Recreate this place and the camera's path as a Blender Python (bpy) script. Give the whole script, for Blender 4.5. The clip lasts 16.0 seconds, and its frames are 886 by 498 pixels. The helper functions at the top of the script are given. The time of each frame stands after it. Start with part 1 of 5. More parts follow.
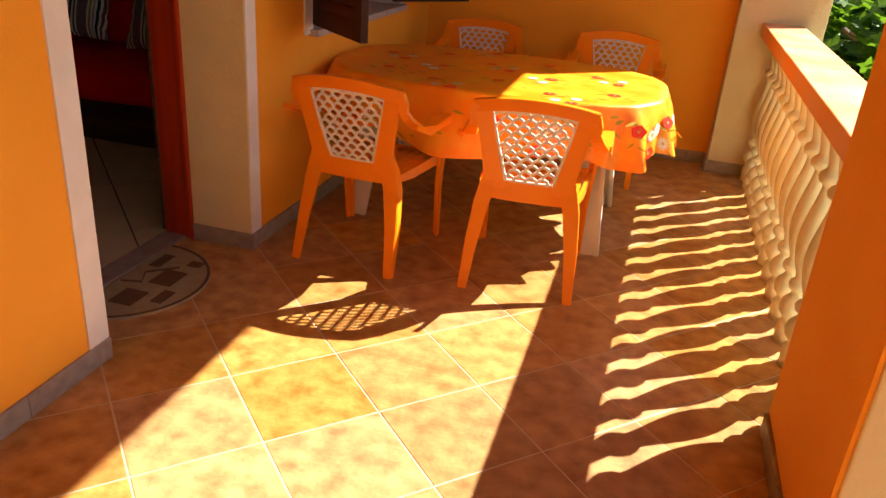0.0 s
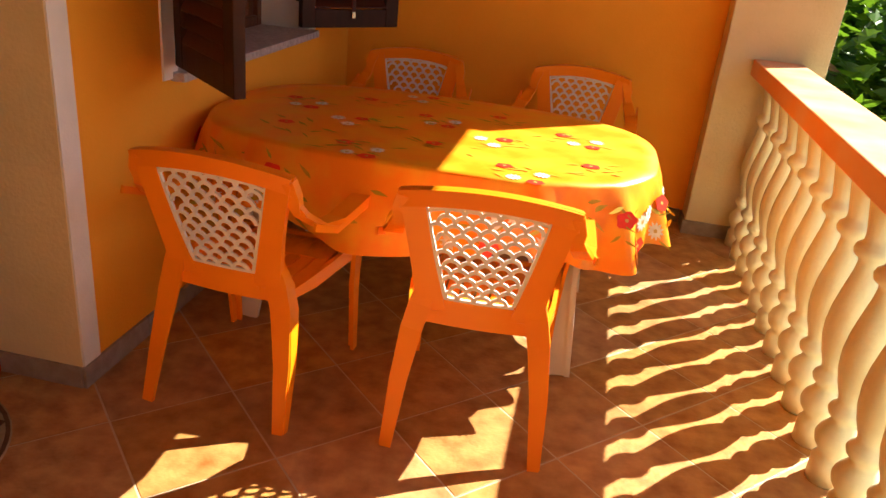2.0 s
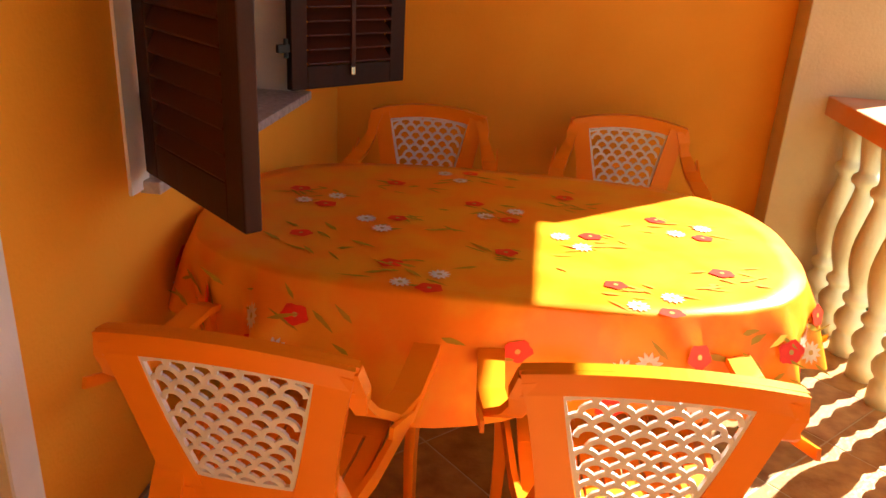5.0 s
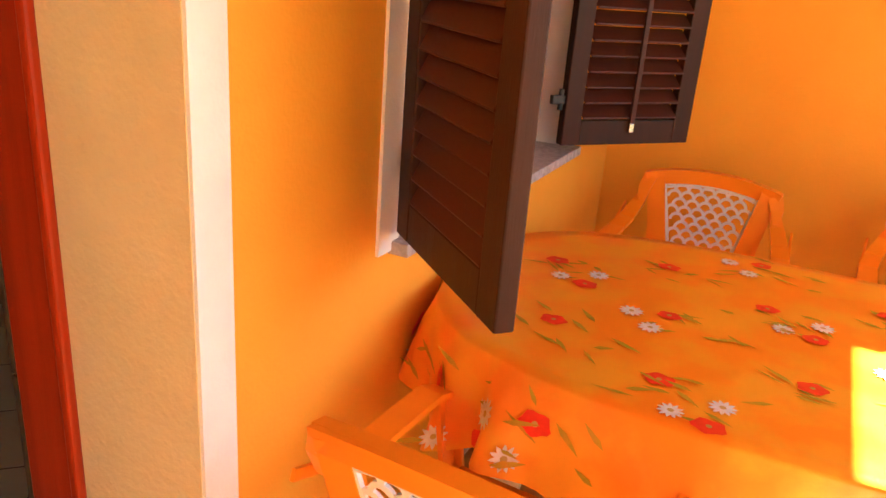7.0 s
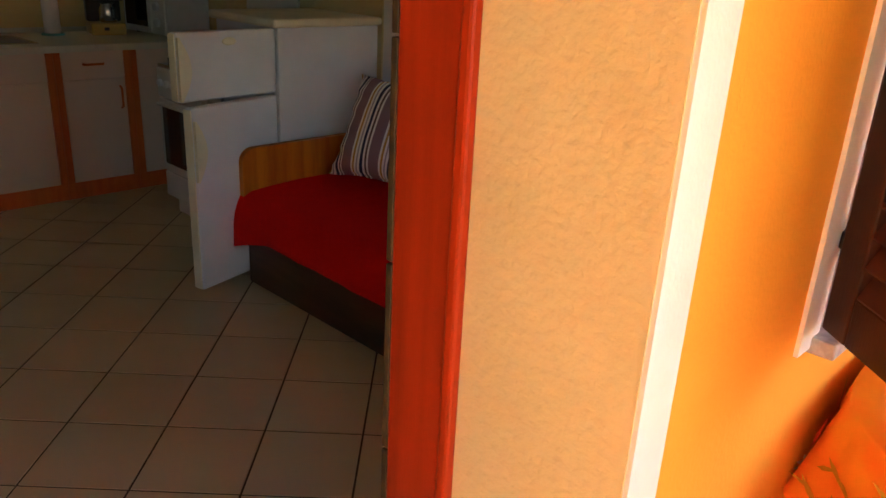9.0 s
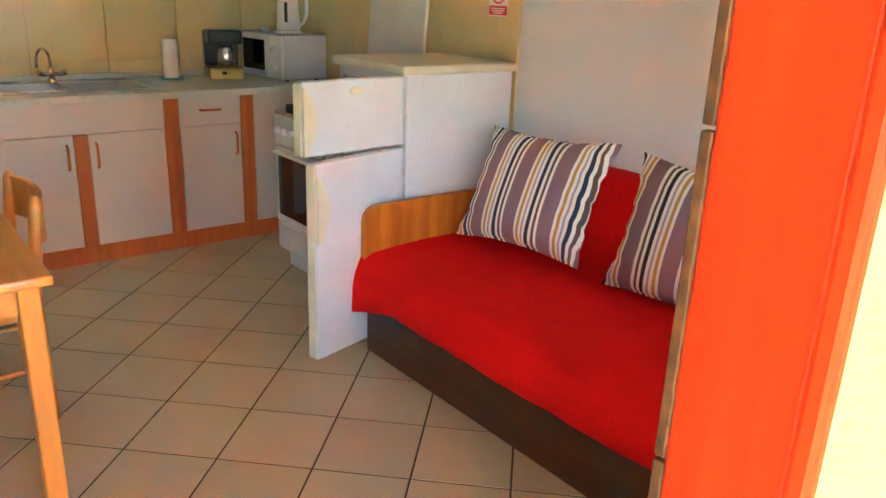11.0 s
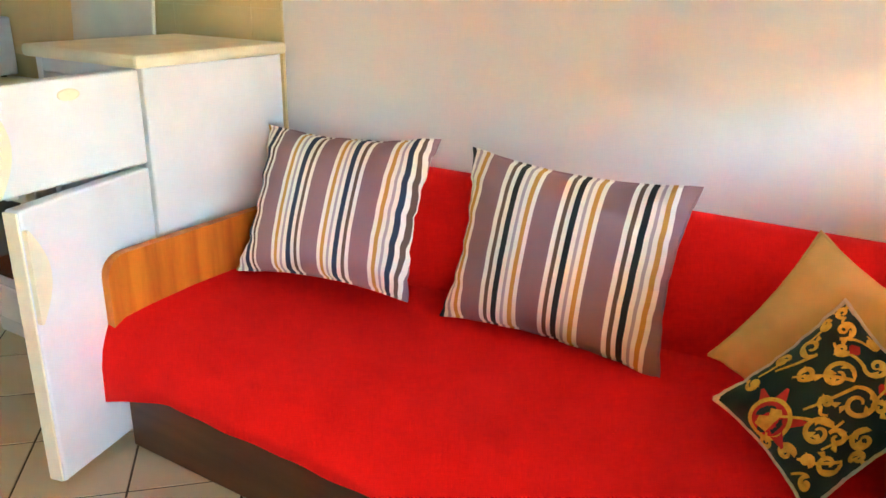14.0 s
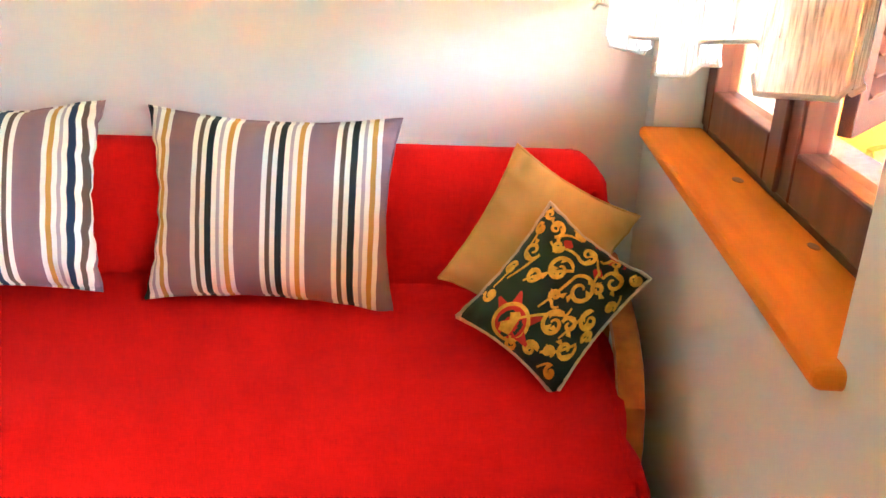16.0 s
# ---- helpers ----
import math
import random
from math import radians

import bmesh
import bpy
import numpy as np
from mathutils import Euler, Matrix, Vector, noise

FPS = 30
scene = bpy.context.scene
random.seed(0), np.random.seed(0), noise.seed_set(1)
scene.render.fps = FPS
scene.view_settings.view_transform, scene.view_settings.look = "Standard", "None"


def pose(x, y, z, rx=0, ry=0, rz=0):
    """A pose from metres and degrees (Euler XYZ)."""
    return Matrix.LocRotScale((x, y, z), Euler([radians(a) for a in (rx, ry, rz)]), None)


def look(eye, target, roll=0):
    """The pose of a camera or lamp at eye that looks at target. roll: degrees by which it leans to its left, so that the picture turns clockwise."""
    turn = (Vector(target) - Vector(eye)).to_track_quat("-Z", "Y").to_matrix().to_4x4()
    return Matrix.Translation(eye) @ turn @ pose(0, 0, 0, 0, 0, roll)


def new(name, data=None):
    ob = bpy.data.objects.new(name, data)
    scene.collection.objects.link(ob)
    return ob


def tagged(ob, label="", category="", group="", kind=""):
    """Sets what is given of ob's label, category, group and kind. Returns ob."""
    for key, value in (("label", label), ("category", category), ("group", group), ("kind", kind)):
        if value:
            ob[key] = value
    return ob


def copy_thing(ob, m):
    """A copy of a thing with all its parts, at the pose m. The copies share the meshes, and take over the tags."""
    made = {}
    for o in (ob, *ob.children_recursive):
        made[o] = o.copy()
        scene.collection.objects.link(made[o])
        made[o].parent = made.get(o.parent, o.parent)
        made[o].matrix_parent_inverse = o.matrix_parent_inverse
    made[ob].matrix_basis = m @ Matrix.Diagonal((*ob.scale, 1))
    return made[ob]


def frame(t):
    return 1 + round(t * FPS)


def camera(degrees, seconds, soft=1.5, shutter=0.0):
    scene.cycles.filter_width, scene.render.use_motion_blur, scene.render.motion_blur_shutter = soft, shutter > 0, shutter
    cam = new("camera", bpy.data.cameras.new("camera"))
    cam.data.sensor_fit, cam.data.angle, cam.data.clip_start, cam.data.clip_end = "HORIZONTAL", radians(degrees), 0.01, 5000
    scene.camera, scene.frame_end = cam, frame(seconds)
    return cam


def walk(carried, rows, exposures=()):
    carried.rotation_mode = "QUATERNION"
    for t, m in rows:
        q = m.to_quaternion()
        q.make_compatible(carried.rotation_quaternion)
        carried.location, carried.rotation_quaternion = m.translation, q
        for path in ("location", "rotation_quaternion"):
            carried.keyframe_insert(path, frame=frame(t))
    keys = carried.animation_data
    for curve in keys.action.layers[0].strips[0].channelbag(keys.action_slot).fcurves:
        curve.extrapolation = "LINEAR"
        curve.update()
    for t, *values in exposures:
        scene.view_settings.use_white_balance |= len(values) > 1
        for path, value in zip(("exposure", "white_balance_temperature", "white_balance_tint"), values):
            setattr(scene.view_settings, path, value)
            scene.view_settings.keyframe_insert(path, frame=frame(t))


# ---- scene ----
cam = camera(60.2, 16.0)
PATH = [
    (0, (1.605, 1.16, 1.466), (1.146, 2.925, 0.645), 4.4),
    (0.5, (1.551, 1.45, 1.472), (1.187, 3.234, 0.643), 4.3),
    (1, (1.529, 1.701, 1.467), (1.246, 3.502, 0.646), 4.4),
    (1.5, (1.495, 1.95, 1.466), (1.188, 3.757, 0.667), 5.4),
    (2, (1.388, 2.165, 1.448), (1.081, 3.976, 0.656), 5.8),
    (2.5, (1.281, 2.331, 1.455), (1.027, 4.154, 0.673), 4.4),
    (3, (1.226, 2.517, 1.449), (1.042, 4.346, 0.662), 4.4),
    (3.2, (1.194, 2.6, 1.452), (1.03, 4.434, 0.671), 4.5),
    (5.5, (0.867, 2.911, 1.461), (0.636, 4.758, 0.729), 2.2),
    (6, (0.825, 3.011, 1.465), (0.34, 4.808, 0.733), 1.7),
    (6.5, (0.791, 3.097, 1.472), (0.158, 4.853, 0.756), 3.2),
    (7, (0.779, 3.147, 1.465), (-0.014, 4.847, 0.77), 4.5),
    (7.5, (0.761, 3.145, 1.466), (-0.198, 4.761, 0.782), 3.9),
    (8, (0.664, 3.144, 1.466), (-0.436, 4.674, 0.796), 3.7),
    (8.5, (0.510, 3.172, 1.466), (-0.695, 4.611, 0.782), 3.8),
    (9, (0.378, 3.2, 1.479), (-0.92, 4.546, 0.77), 3.0),
    (9.5, (0.268, 3.227, 1.489), (-1.088, 4.508, 0.769), 2.0),
    (10, (0.182, 3.245, 1.484), (-1.214, 4.496, 0.786), 2.3),
    (12.5, (-0.431, 3.448, 1.481), (-1.971, 4.594, 0.918), 1.6),
    (13, (-0.513, 3.472, 1.462), (-1.898, 4.782, 0.858), 0.7),
    (13.5, (-0.601, 3.567, 1.442), (-1.8, 5.033, 0.8), 1.0),
    (14, (-0.685, 3.701, 1.434), (-1.663, 5.308, 0.756), 1.2),
    (14.5, (-0.781, 3.733, 1.427), (-1.468, 5.483, 0.746), 1.8),
    (15, (-0.828, 3.73, 1.393), (-1.279, 5.554, 0.708), -0.7),
    (15.5, (-0.847, 3.718, 1.382), (-1.095, 5.564, 0.653), 0.0),
    (16, (-0.869, 3.715, 1.378), (-0.99, 5.559, 0.614), 0.8),
]
EXPOSURES = [
    (0.0, 1.84, 6400, 7), (3.0, 1.82, 6350, 8), (5.5, 2.3, 6300, 6), (6.5, 3.25, 5900, 0), (7.0, 3.5, 5850, -2), (9.0, 3.75, 5550, -7), (9.5, 4.2, 5450, -7),
    (10.0, 5.02, 5350, -4), (12.3, 6.85, 5000, -12), (13.5, 6.85, 5000, -13), (14.5, 7.1, 4950, -13), (16.0, 7.32, 4950, -13),
]
walk(cam, [(t, look(eye, target, roll)) for t, eye, target, roll in PATH], EXPOSURES)

# ---- light ----
world = bpy.data.worlds.new("sky")
scene.world = world
world.use_nodes = True
sky = world.node_tree.nodes.new("ShaderNodeTexSky")
sky.sky_type = "NISHITA"
sky.sun_disc = False
sky.sun_elevation, sky.sun_rotation = radians(40.7), radians(48.6)
world.node_tree.links.new(sky.outputs[0], world.node_tree.nodes["Background"].inputs[0])
world.node_tree.nodes["Background"].inputs[1].default_value = 0.05
sun = new("sun", bpy.data.lights.new("sun", "SUN"))
sun.data.energy, sun.data.angle, sun.data.color = 5.0, radians(0.5), (1.0, 0.92, 0.78)
sun.matrix_world = look(Vector((1.0, 0.88, 1.144)) * 10, (0, 0, 0))


# ---- materials ----
def material(name, colour, rough=0.6, metal=0.0, second=None, scale=8.0, bump=0.0, bump_scale=120.0, coat=0.0, spread=0.0, stretch=None, mix=(0.35, 0.7), spec=0.5, fade=0.0):
    """A surface with two scales of variation: broad clouds towards `second`, and a fine grain in the relief."""
    m = bpy.data.materials.new(name)
    m.use_nodes = True
    n, l = m.node_tree.nodes, m.node_tree.links
    b = n["Principled BSDF"]
    b.inputs["Roughness"].default_value = rough
    b.inputs["Metallic"].default_value = metal
    b.inputs["Coat Weight"].default_value = coat
    b.inputs["Specular IOR Level"].default_value = spec
    tc = n.new("ShaderNodeTexCoord")
    src = n.new("ShaderNodeNewGeometry").outputs["Position"] if spread else tc.outputs["Object"]
    if stretch:
        mp = n.new("ShaderNodeMapping")
        mp.inputs["Scale"].default_value = stretch
        l.new(src, mp.inputs[0])
        src = mp.outputs[0]
    noi = n.new("ShaderNodeTexNoise")
    noi.inputs["Scale"].default_value, noi.inputs["Detail"].default_value = scale, 6.0
    l.new(src, noi.inputs["Vector"])
    ramp = n.new("ShaderNodeValToRGB")
    ramp.color_ramp.elements[0].position, ramp.color_ramp.elements[1].position = mix
    ramp.color_ramp.elements[0].color = (*colour, 1)
    ramp.color_ramp.elements[1].color = (*(second or [c * 0.88 for c in colour]), 1)
    l.new(noi.outputs[0], ramp.inputs[0])
    out = ramp.outputs[0]
    if spread:
        oi = n.new("ShaderNodeObjectInfo")
        hsv = n.new("ShaderNodeHueSaturation")
        mr = n.new("ShaderNodeMapRange")
        mr.inputs["To Min"].default_value, mr.inputs["To Max"].default_value = 1 - spread, 1 + spread
        l.new(oi.outputs["Random"], mr.inputs[0])
        l.new(mr.outputs[0], hsv.inputs["Value"])
        if fade:
            # some pieces are paler and greyer than others
            mul, wrap, sat = n.new("ShaderNodeMath"), n.new("ShaderNodeMath"), n.new("ShaderNodeMapRange")
            mul.operation, wrap.operation = "MULTIPLY", "FRACT"
            mul.inputs[1].default_value = 7.31
            sat.inputs["To Min"].default_value, sat.inputs["To Max"].default_value = 1 - fade, 1.14
            l.new(oi.outputs["Random"], mul.inputs[0]), l.new(mul.outputs[0], wrap.inputs[0])
            l.new(wrap.outputs[0], sat.inputs[0]), l.new(sat.outputs[0], hsv.inputs["Saturation"])
        l.new(out, hsv.inputs["Color"])
        out = hsv.outputs[0]
    l.new(out, b.inputs["Base Color"])
    rr = n.new("ShaderNodeMapRange")
    rr.inputs["To Min"].default_value, rr.inputs["To Max"].default_value = max(0.02, rough - 0.2 * rough), min(1, rough + 0.2 * rough)
    l.new(noi.outputs[0], rr.inputs[0])
    l.new(rr.outputs[0], b.inputs["Roughness"])
    if bump:
        fine = n.new("ShaderNodeTexNoise")
        fine.inputs["Scale"].default_value, fine.inputs["Detail"].default_value = bump_scale, 4.0
        l.new(src, fine.inputs["Vector"])
        bp = n.new("ShaderNodeBump")
        bp.inputs["Strength"].default_value, bp.inputs["Distance"].default_value = bump, 0.004
        l.new(fine.outputs[0], bp.inputs["Height"])
        l.new(bp.outputs[0], b.inputs["Normal"])
    return m


def banded(name, stops, period, axis=0, rough=0.9, offset=0.0, weave=0.25):
    """Cloth with woven stripes: constant bands that repeat along a local axis."""
    m = material(name, (0.5, 0.5, 0.5), rough, bump=weave, bump_scale=420)
    n, l = m.node_tree.nodes, m.node_tree.links
    tc = n.new("ShaderNodeTexCoord")
    sep = n.new("ShaderNodeSeparateXYZ")
    l.new(tc.outputs["Object"], sep.inputs[0])
    a = n.new("ShaderNodeMath")
    a.operation = "MULTIPLY_ADD"
    a.inputs[1].default_value, a.inputs[2].default_value = 1 / period, offset
    l.new(sep.outputs[axis], a.inputs[0])
    f = n.new("ShaderNodeMath")
    f.operation = "FRACT"
    l.new(a.outputs[0], f.inputs[0])
    r = n.new("ShaderNodeValToRGB")
    r.color_ramp.interpolation = "CONSTANT"
    for i, (p, c) in enumerate(stops):
        e = r.color_ramp.elements[i] if i < 2 else r.color_ramp.elements.new(p)
        e.position, e.color = p, (*c, 1)
    l.new(f.outputs[0], r.inputs[0])
    l.new(r.outputs[0], n["Principled BSDF"].inputs["Base Color"])
    return m


ORANGE_WALL = material("orange_wall_paint", (0.92, 0.40, 0.022), 0.8, second=(0.88, 0.36, 0.018), scale=2.5, bump=0.35, bump_scale=90)
CREAM = material("cream_stucco", (0.74, 0.62, 0.36), 0.85, second=(0.68, 0.56, 0.31), scale=5, bump=0.8, bump_scale=70)
WHITE_TRIM = material("white_trim_paint", (0.82, 0.80, 0.77), 0.75, scale=6, bump=0.3)
ROOM_WALL = material("room_wall_paint", (0.80, 0.78, 0.75), 0.85, second=(0.77, 0.75, 0.71), scale=1.6, bump=0.15, bump_scale=140)
CEILING = material("ceiling_paint", (0.82, 0.80, 0.76), 0.9, scale=2)
# Colour of the unseen roof underside, kept dark so less light bounces to the floor.
ROOF_DARKENED = material("roof_darkened", (0.34, 0.17, 0.065), 0.7, second=(0.27, 0.13, 0.05), scale=3, stretch=(8, 1, 8))
TERRA = material("terrace_tile", (0.55, 0.305, 0.12), 0.42, second=(0.30, 0.125, 0.040), scale=13, bump=0.5, bump_scale=60, spread=0.14, fade=0.05, mix=(0.36, 0.74))
GROUT = material("grout", (0.60, 0.46, 0.29), 0.9, scale=30, bump=0.3)
SKIRT = material("skirting_stone", (0.33, 0.28, 0.24), 0.45, second=(0.24, 0.19, 0.16), scale=22, bump=0.2, bump_scale=60)
ROOM_TILE = material("room_tile", (0.61, 0.51, 0.325), 0.38, second=(0.585, 0.485, 0.30), scale=4, bump=0.03, bump_scale=60, spread=0.04)
ROOM_GROUT = material("room_grout", (0.07, 0.05, 0.03), 0.9, scale=30)
SPLASH = material("splash_tile", (0.70, 0.565, 0.285), 0.18, second=(0.65, 0.515, 0.25), scale=5, bump=0.02, spread=0.02)
SPLASH_JOINT = material("splash_joint", (0.70, 0.585, 0.33), 0.8)
PLASTIC = material("orange_plastic", (0.96, 0.285, 0.004), 0.36, second=(0.93, 0.255, 0.003), scale=6, bump=0.06, bump_scale=300)
LATTICE = material("white_plastic", (0.84, 0.82, 0.80), 0.4, scale=12)
TABLE_WHITE = material("table_plastic", (0.78, 0.74, 0.66), 0.4, scale=8)
CLOTH = material("tablecloth", (0.95, 0.27, 0.006), 0.36, second=(0.93, 0.40, 0.018), scale=7, bump=0.12, bump_scale=200, mix=(0.42, 0.62))
POPPY = material("poppy_red", (0.90, 0.030, 0.008), 0.45, second=(0.78, 0.022, 0.006), scale=40)
DAISY = material("daisy_white", (0.86, 0.82, 0.74), 0.45, second=(0.74, 0.68, 0.58), scale=60)
PRINT_LEAF = material("leaf_print", (0.40, 0.33, 0.015), 0.45, second=(0.60, 0.34, 0.02), scale=30)
BALUSTER = material("baluster_cement", (0.82, 0.77, 0.54), 0.6, second=(0.74, 0.67, 0.44), scale=10, bump=0.2, bump_scale=80)
RAIL_TOP = material("rail_paint", (0.87, 0.30, 0.075), 0.6, second=(0.82, 0.43, 0.23), scale=4, bump=0.2)
SHUTTER = material("shutter_wood", (0.026, 0.008, 0.004), 0.55, spec=0.25, second=(0.042, 0.013, 0.006), scale=3, stretch=(8, 8, 0.6), bump=0.15, bump_scale=40)
LOUVRE = material("louvre_wood", (0.042, 0.009, 0.005), 0.5, spec=0.3, second=(0.065, 0.014, 0.006), scale=4, stretch=(1, 8, 8), bump=0.1, bump_scale=40)
MAHOGANY = material("mahogany", (0.15, 0.035, 0.014), 0.32, second=(0.10, 0.022, 0.010), scale=3, stretch=(9, 9, 0.7), bump=0.08, bump_scale=50, coat=0.2)
RED_FRAME = material("red_brown_wood", (0.42, 0.034, 0.003), 0.38, spec=0.25, second=(0.30, 0.024, 0.003), scale=3, stretch=(10, 10, 0.7), bump=0.12, bump_scale=50)
MARBLE = material("grey_marble", (0.50, 0.47, 0.46), 0.35, second=(0.30, 0.27, 0.27), scale=50, bump=0.05)
SILL_PINE = material("pine_sill", (0.82, 0.27, 0.003), 0.55, second=(0.70, 0.20, 0.003), scale=2.2, stretch=(10, 0.9, 10), bump=0.05, spec=0.12)
KNOT = material("pine_knot", (0.22, 0.05, 0.012), 0.4, second=(0.33, 0.09, 0.02), scale=60)
IRON = material("black_iron", (0.015, 0.014, 0.014), 0.5)
LATCH = material("latch_metal", (0.035, 0.022, 0.012), 0.6, second=(0.09, 0.055, 0.02), scale=40)
STEEL = material("steel", (0.55, 0.55, 0.55), 0.22, 1.0, scale=20)
CHROME = material("chrome", (0.75, 0.75, 0.76), 0.08, 1.0)
RED_THROW = material("red_throw", (0.70, 0.003, 0.0015), 0.95, second=(0.67, 0.0025, 0.001), scale=6, spec=0.08, bump=0.3, bump_scale=500)
SOFA_WOOD = material("sofa_wood", (0.60, 0.19, 0.010), 0.36, second=(0.38, 0.090, 0.006), scale=2.5, stretch=(8, 8, 0.8), bump=0.06, spec=0.3)
SOFA_BASE = material("sofa_base_board", (0.095, 0.030, 0.008), 0.35, second=(0.055, 0.016, 0.005), scale=2.5, stretch=(1, 8, 8))
BEIGE = material("beige_cotton", (0.68, 0.45, 0.125), 0.9, second=(0.60, 0.385, 0.10), scale=8, bump=0.25, bump_scale=480)
GREEN = material("green_brocade", (0.012, 0.035, 0.018), 0.8, second=(0.018, 0.05, 0.022), scale=30, bump=0.25, bump_scale=500)
GOLD = material("gold_print", (0.82, 0.53, 0.045), 0.75, second=(0.58, 0.31, 0.02), scale=60, bump=0.2, bump_scale=500)
MEDAL = material("red_print", (0.62, 0.03, 0.012), 0.8, second=(0.5, 0.02, 0.01), scale=50)
FLEECE = material("cream_fleece", (0.72, 0.60, 0.38), 0.95, second=(0.62, 0.50, 0.30), scale=60, bump=0.8, bump_scale=260)
MAUVE, IVORY, INK, OCHRE, TAUPE = (0.27, 0.165, 0.18), (0.88, 0.85, 0.76), (0.012, 0.02, 0.022), (0.52, 0.30, 0.05), (0.13, 0.085, 0.06)
WEFT = [(0.0, MAUVE), (0.371, IVORY), (0.445, TAUPE), (0.51, IVORY), (0.58, INK), (0.675, IVORY), (0.745, (0.42, 0.37, 0.38)), (0.795, IVORY), (0.86, OCHRE), (0.93, IVORY)]
STRIPES = banded("striped_canvas", WEFT, 0.184, 0, offset=0.427)
BACKWARD = [(0.0, MAUVE)] + [(round(1.371 - e, 3), c) for e, c in zip([1.0, 0.93, 0.86, 0.795, 0.745, 0.675, 0.58, 0.51, 0.445], [IVORY, OCHRE, IVORY, (0.42, 0.37, 0.38), IVORY, (0.02, 0.035, 0.075), IVORY, TAUPE, IVORY])]
STRIPES_TURNED = banded("striped_canvas_turned", BACKWARD, 0.180, 0, offset=0.29)
FRIDGE = material("fridge_enamel", (0.76, 0.78, 0.80), 0.3, scale=3, coat=0.2)
FRIDGE_EDGE = material("fridge_trim", (0.80, 0.76, 0.55), 0.4, scale=8)
GASKET = material("gasket", (0.30, 0.29, 0.27), 0.7)
ENAMEL = material("stove_enamel", (0.80, 0.78, 0.72), 0.25, scale=6, coat=0.3)
BLACK_GLASS = material("oven_glass", (0.012, 0.012, 0.013), 0.08, coat=0.5)
CAB = material("cabinet_laminate", (0.66, 0.54, 0.44), 0.42, second=(0.62, 0.50, 0.40), scale=3, stretch=(1, 1, 0.5), spread=0.04)
CAB_WOOD = material("cabinet_wood", (0.56, 0.14, 0.02), 0.4, second=(0.46, 0.10, 0.014), scale=3, stretch=(8, 8, 0.8))
WORKTOP = material("worktop_laminate", (0.62, 0.60, 0.50), 0.3, second=(0.56, 0.54, 0.44), scale=40)
TABLE_PINE = material("table_pine", (0.78, 0.34, 0.035), 0.3, second=(0.60, 0.25, 0.04), scale=2.2, stretch=(0.9, 9, 9), coat=0.3)
CHAIR_PINE = material("chair_pine", (0.76, 0.32, 0.035), 0.35, second=(0.58, 0.24, 0.04), scale=3, stretch=(6, 6, 0.8))
SEAT_FABRIC = material("seat_fabric", (0.20, 0.20, 0.24), 0.9, second=(0.42, 0.38, 0.36), scale=38)
BLACK_PLASTIC = material("black_plastic", (0.015, 0.014, 0.013), 0.3)
YELLOW_PLASTIC = material("yellow_plastic", (0.62, 0.42, 0.10), 0.4)
WHITE_PLASTIC = material("appliance_white", (0.80, 0.78, 0.76), 0.35, scale=8)
PINKISH = material("kettle_white", (0.80, 0.72, 0.70), 0.35, scale=8)
SILVER = material("microwave_silver", (0.62, 0.62, 0.64), 0.35, scale=10)
PAPER = material("paper", (0.84, 0.82, 0.78), 0.95, bump=0.3, bump_scale=150)
TEAL = material("teal_plastic", (0.15, 0.40, 0.34), 0.4)
SIGN_RED = material("sign_red", (0.72, 0.02, 0.03), 0.4)
SIGN_WHITE = material("sign_white", (0.84, 0.82, 0.80), 0.4)
TRAY = material("grey_tray", (0.66, 0.67, 0.60), 0.35, scale=5)
RUG = material("door_mat_pile", (0.42, 0.33, 0.19), 0.95, second=(0.36, 0.27, 0.15), scale=30, bump=0.9, bump_scale=300)
RUG_DARK = material("door_mat_brown", (0.11, 0.06, 0.025), 0.95, second=(0.16, 0.09, 0.04), scale=40, bump=0.9, bump_scale=300)
LEAF = material("fig_leaf", (0.085, 0.20, 0.012), 0.45, second=(0.040, 0.11, 0.008), scale=7, spread=0.35)
BARK = material("fig_bark", (0.22, 0.18, 0.13), 0.9, second=(0.14, 0.11, 0.08), scale=12, bump=0.6, bump_scale=40)
GROUND = material("garden_soil", (0.16, 0.13, 0.07), 0.95, second=(0.08, 0.10, 0.03), scale=3, bump=0.6, bump_scale=12)
b = LEAF.node_tree.nodes["Principled BSDF"]
n, l = LEAF.node_tree.nodes, LEAF.node_tree.links
thin, both = n.new("ShaderNodeBsdfTranslucent"), n.new("ShaderNodeMixShader")
thin.inputs[0].default_value, both.inputs[0].default_value = (0.16, 0.30, 0.015, 1), 0.4
l.new(b.outputs[0], both.inputs[1]), l.new(thin.outputs[0], both.inputs[2]), l.new(both.outputs[0], n["Material Output"].inputs[0])

GLASS = bpy.data.materials.new("window_glass")
GLASS.use_nodes = True
b = GLASS.node_tree.nodes["Principled BSDF"]
b.inputs["Transmission Weight"].default_value, b.inputs["Roughness"].default_value, b.inputs["IOR"].default_value = 1.0, 0.0, 1.1

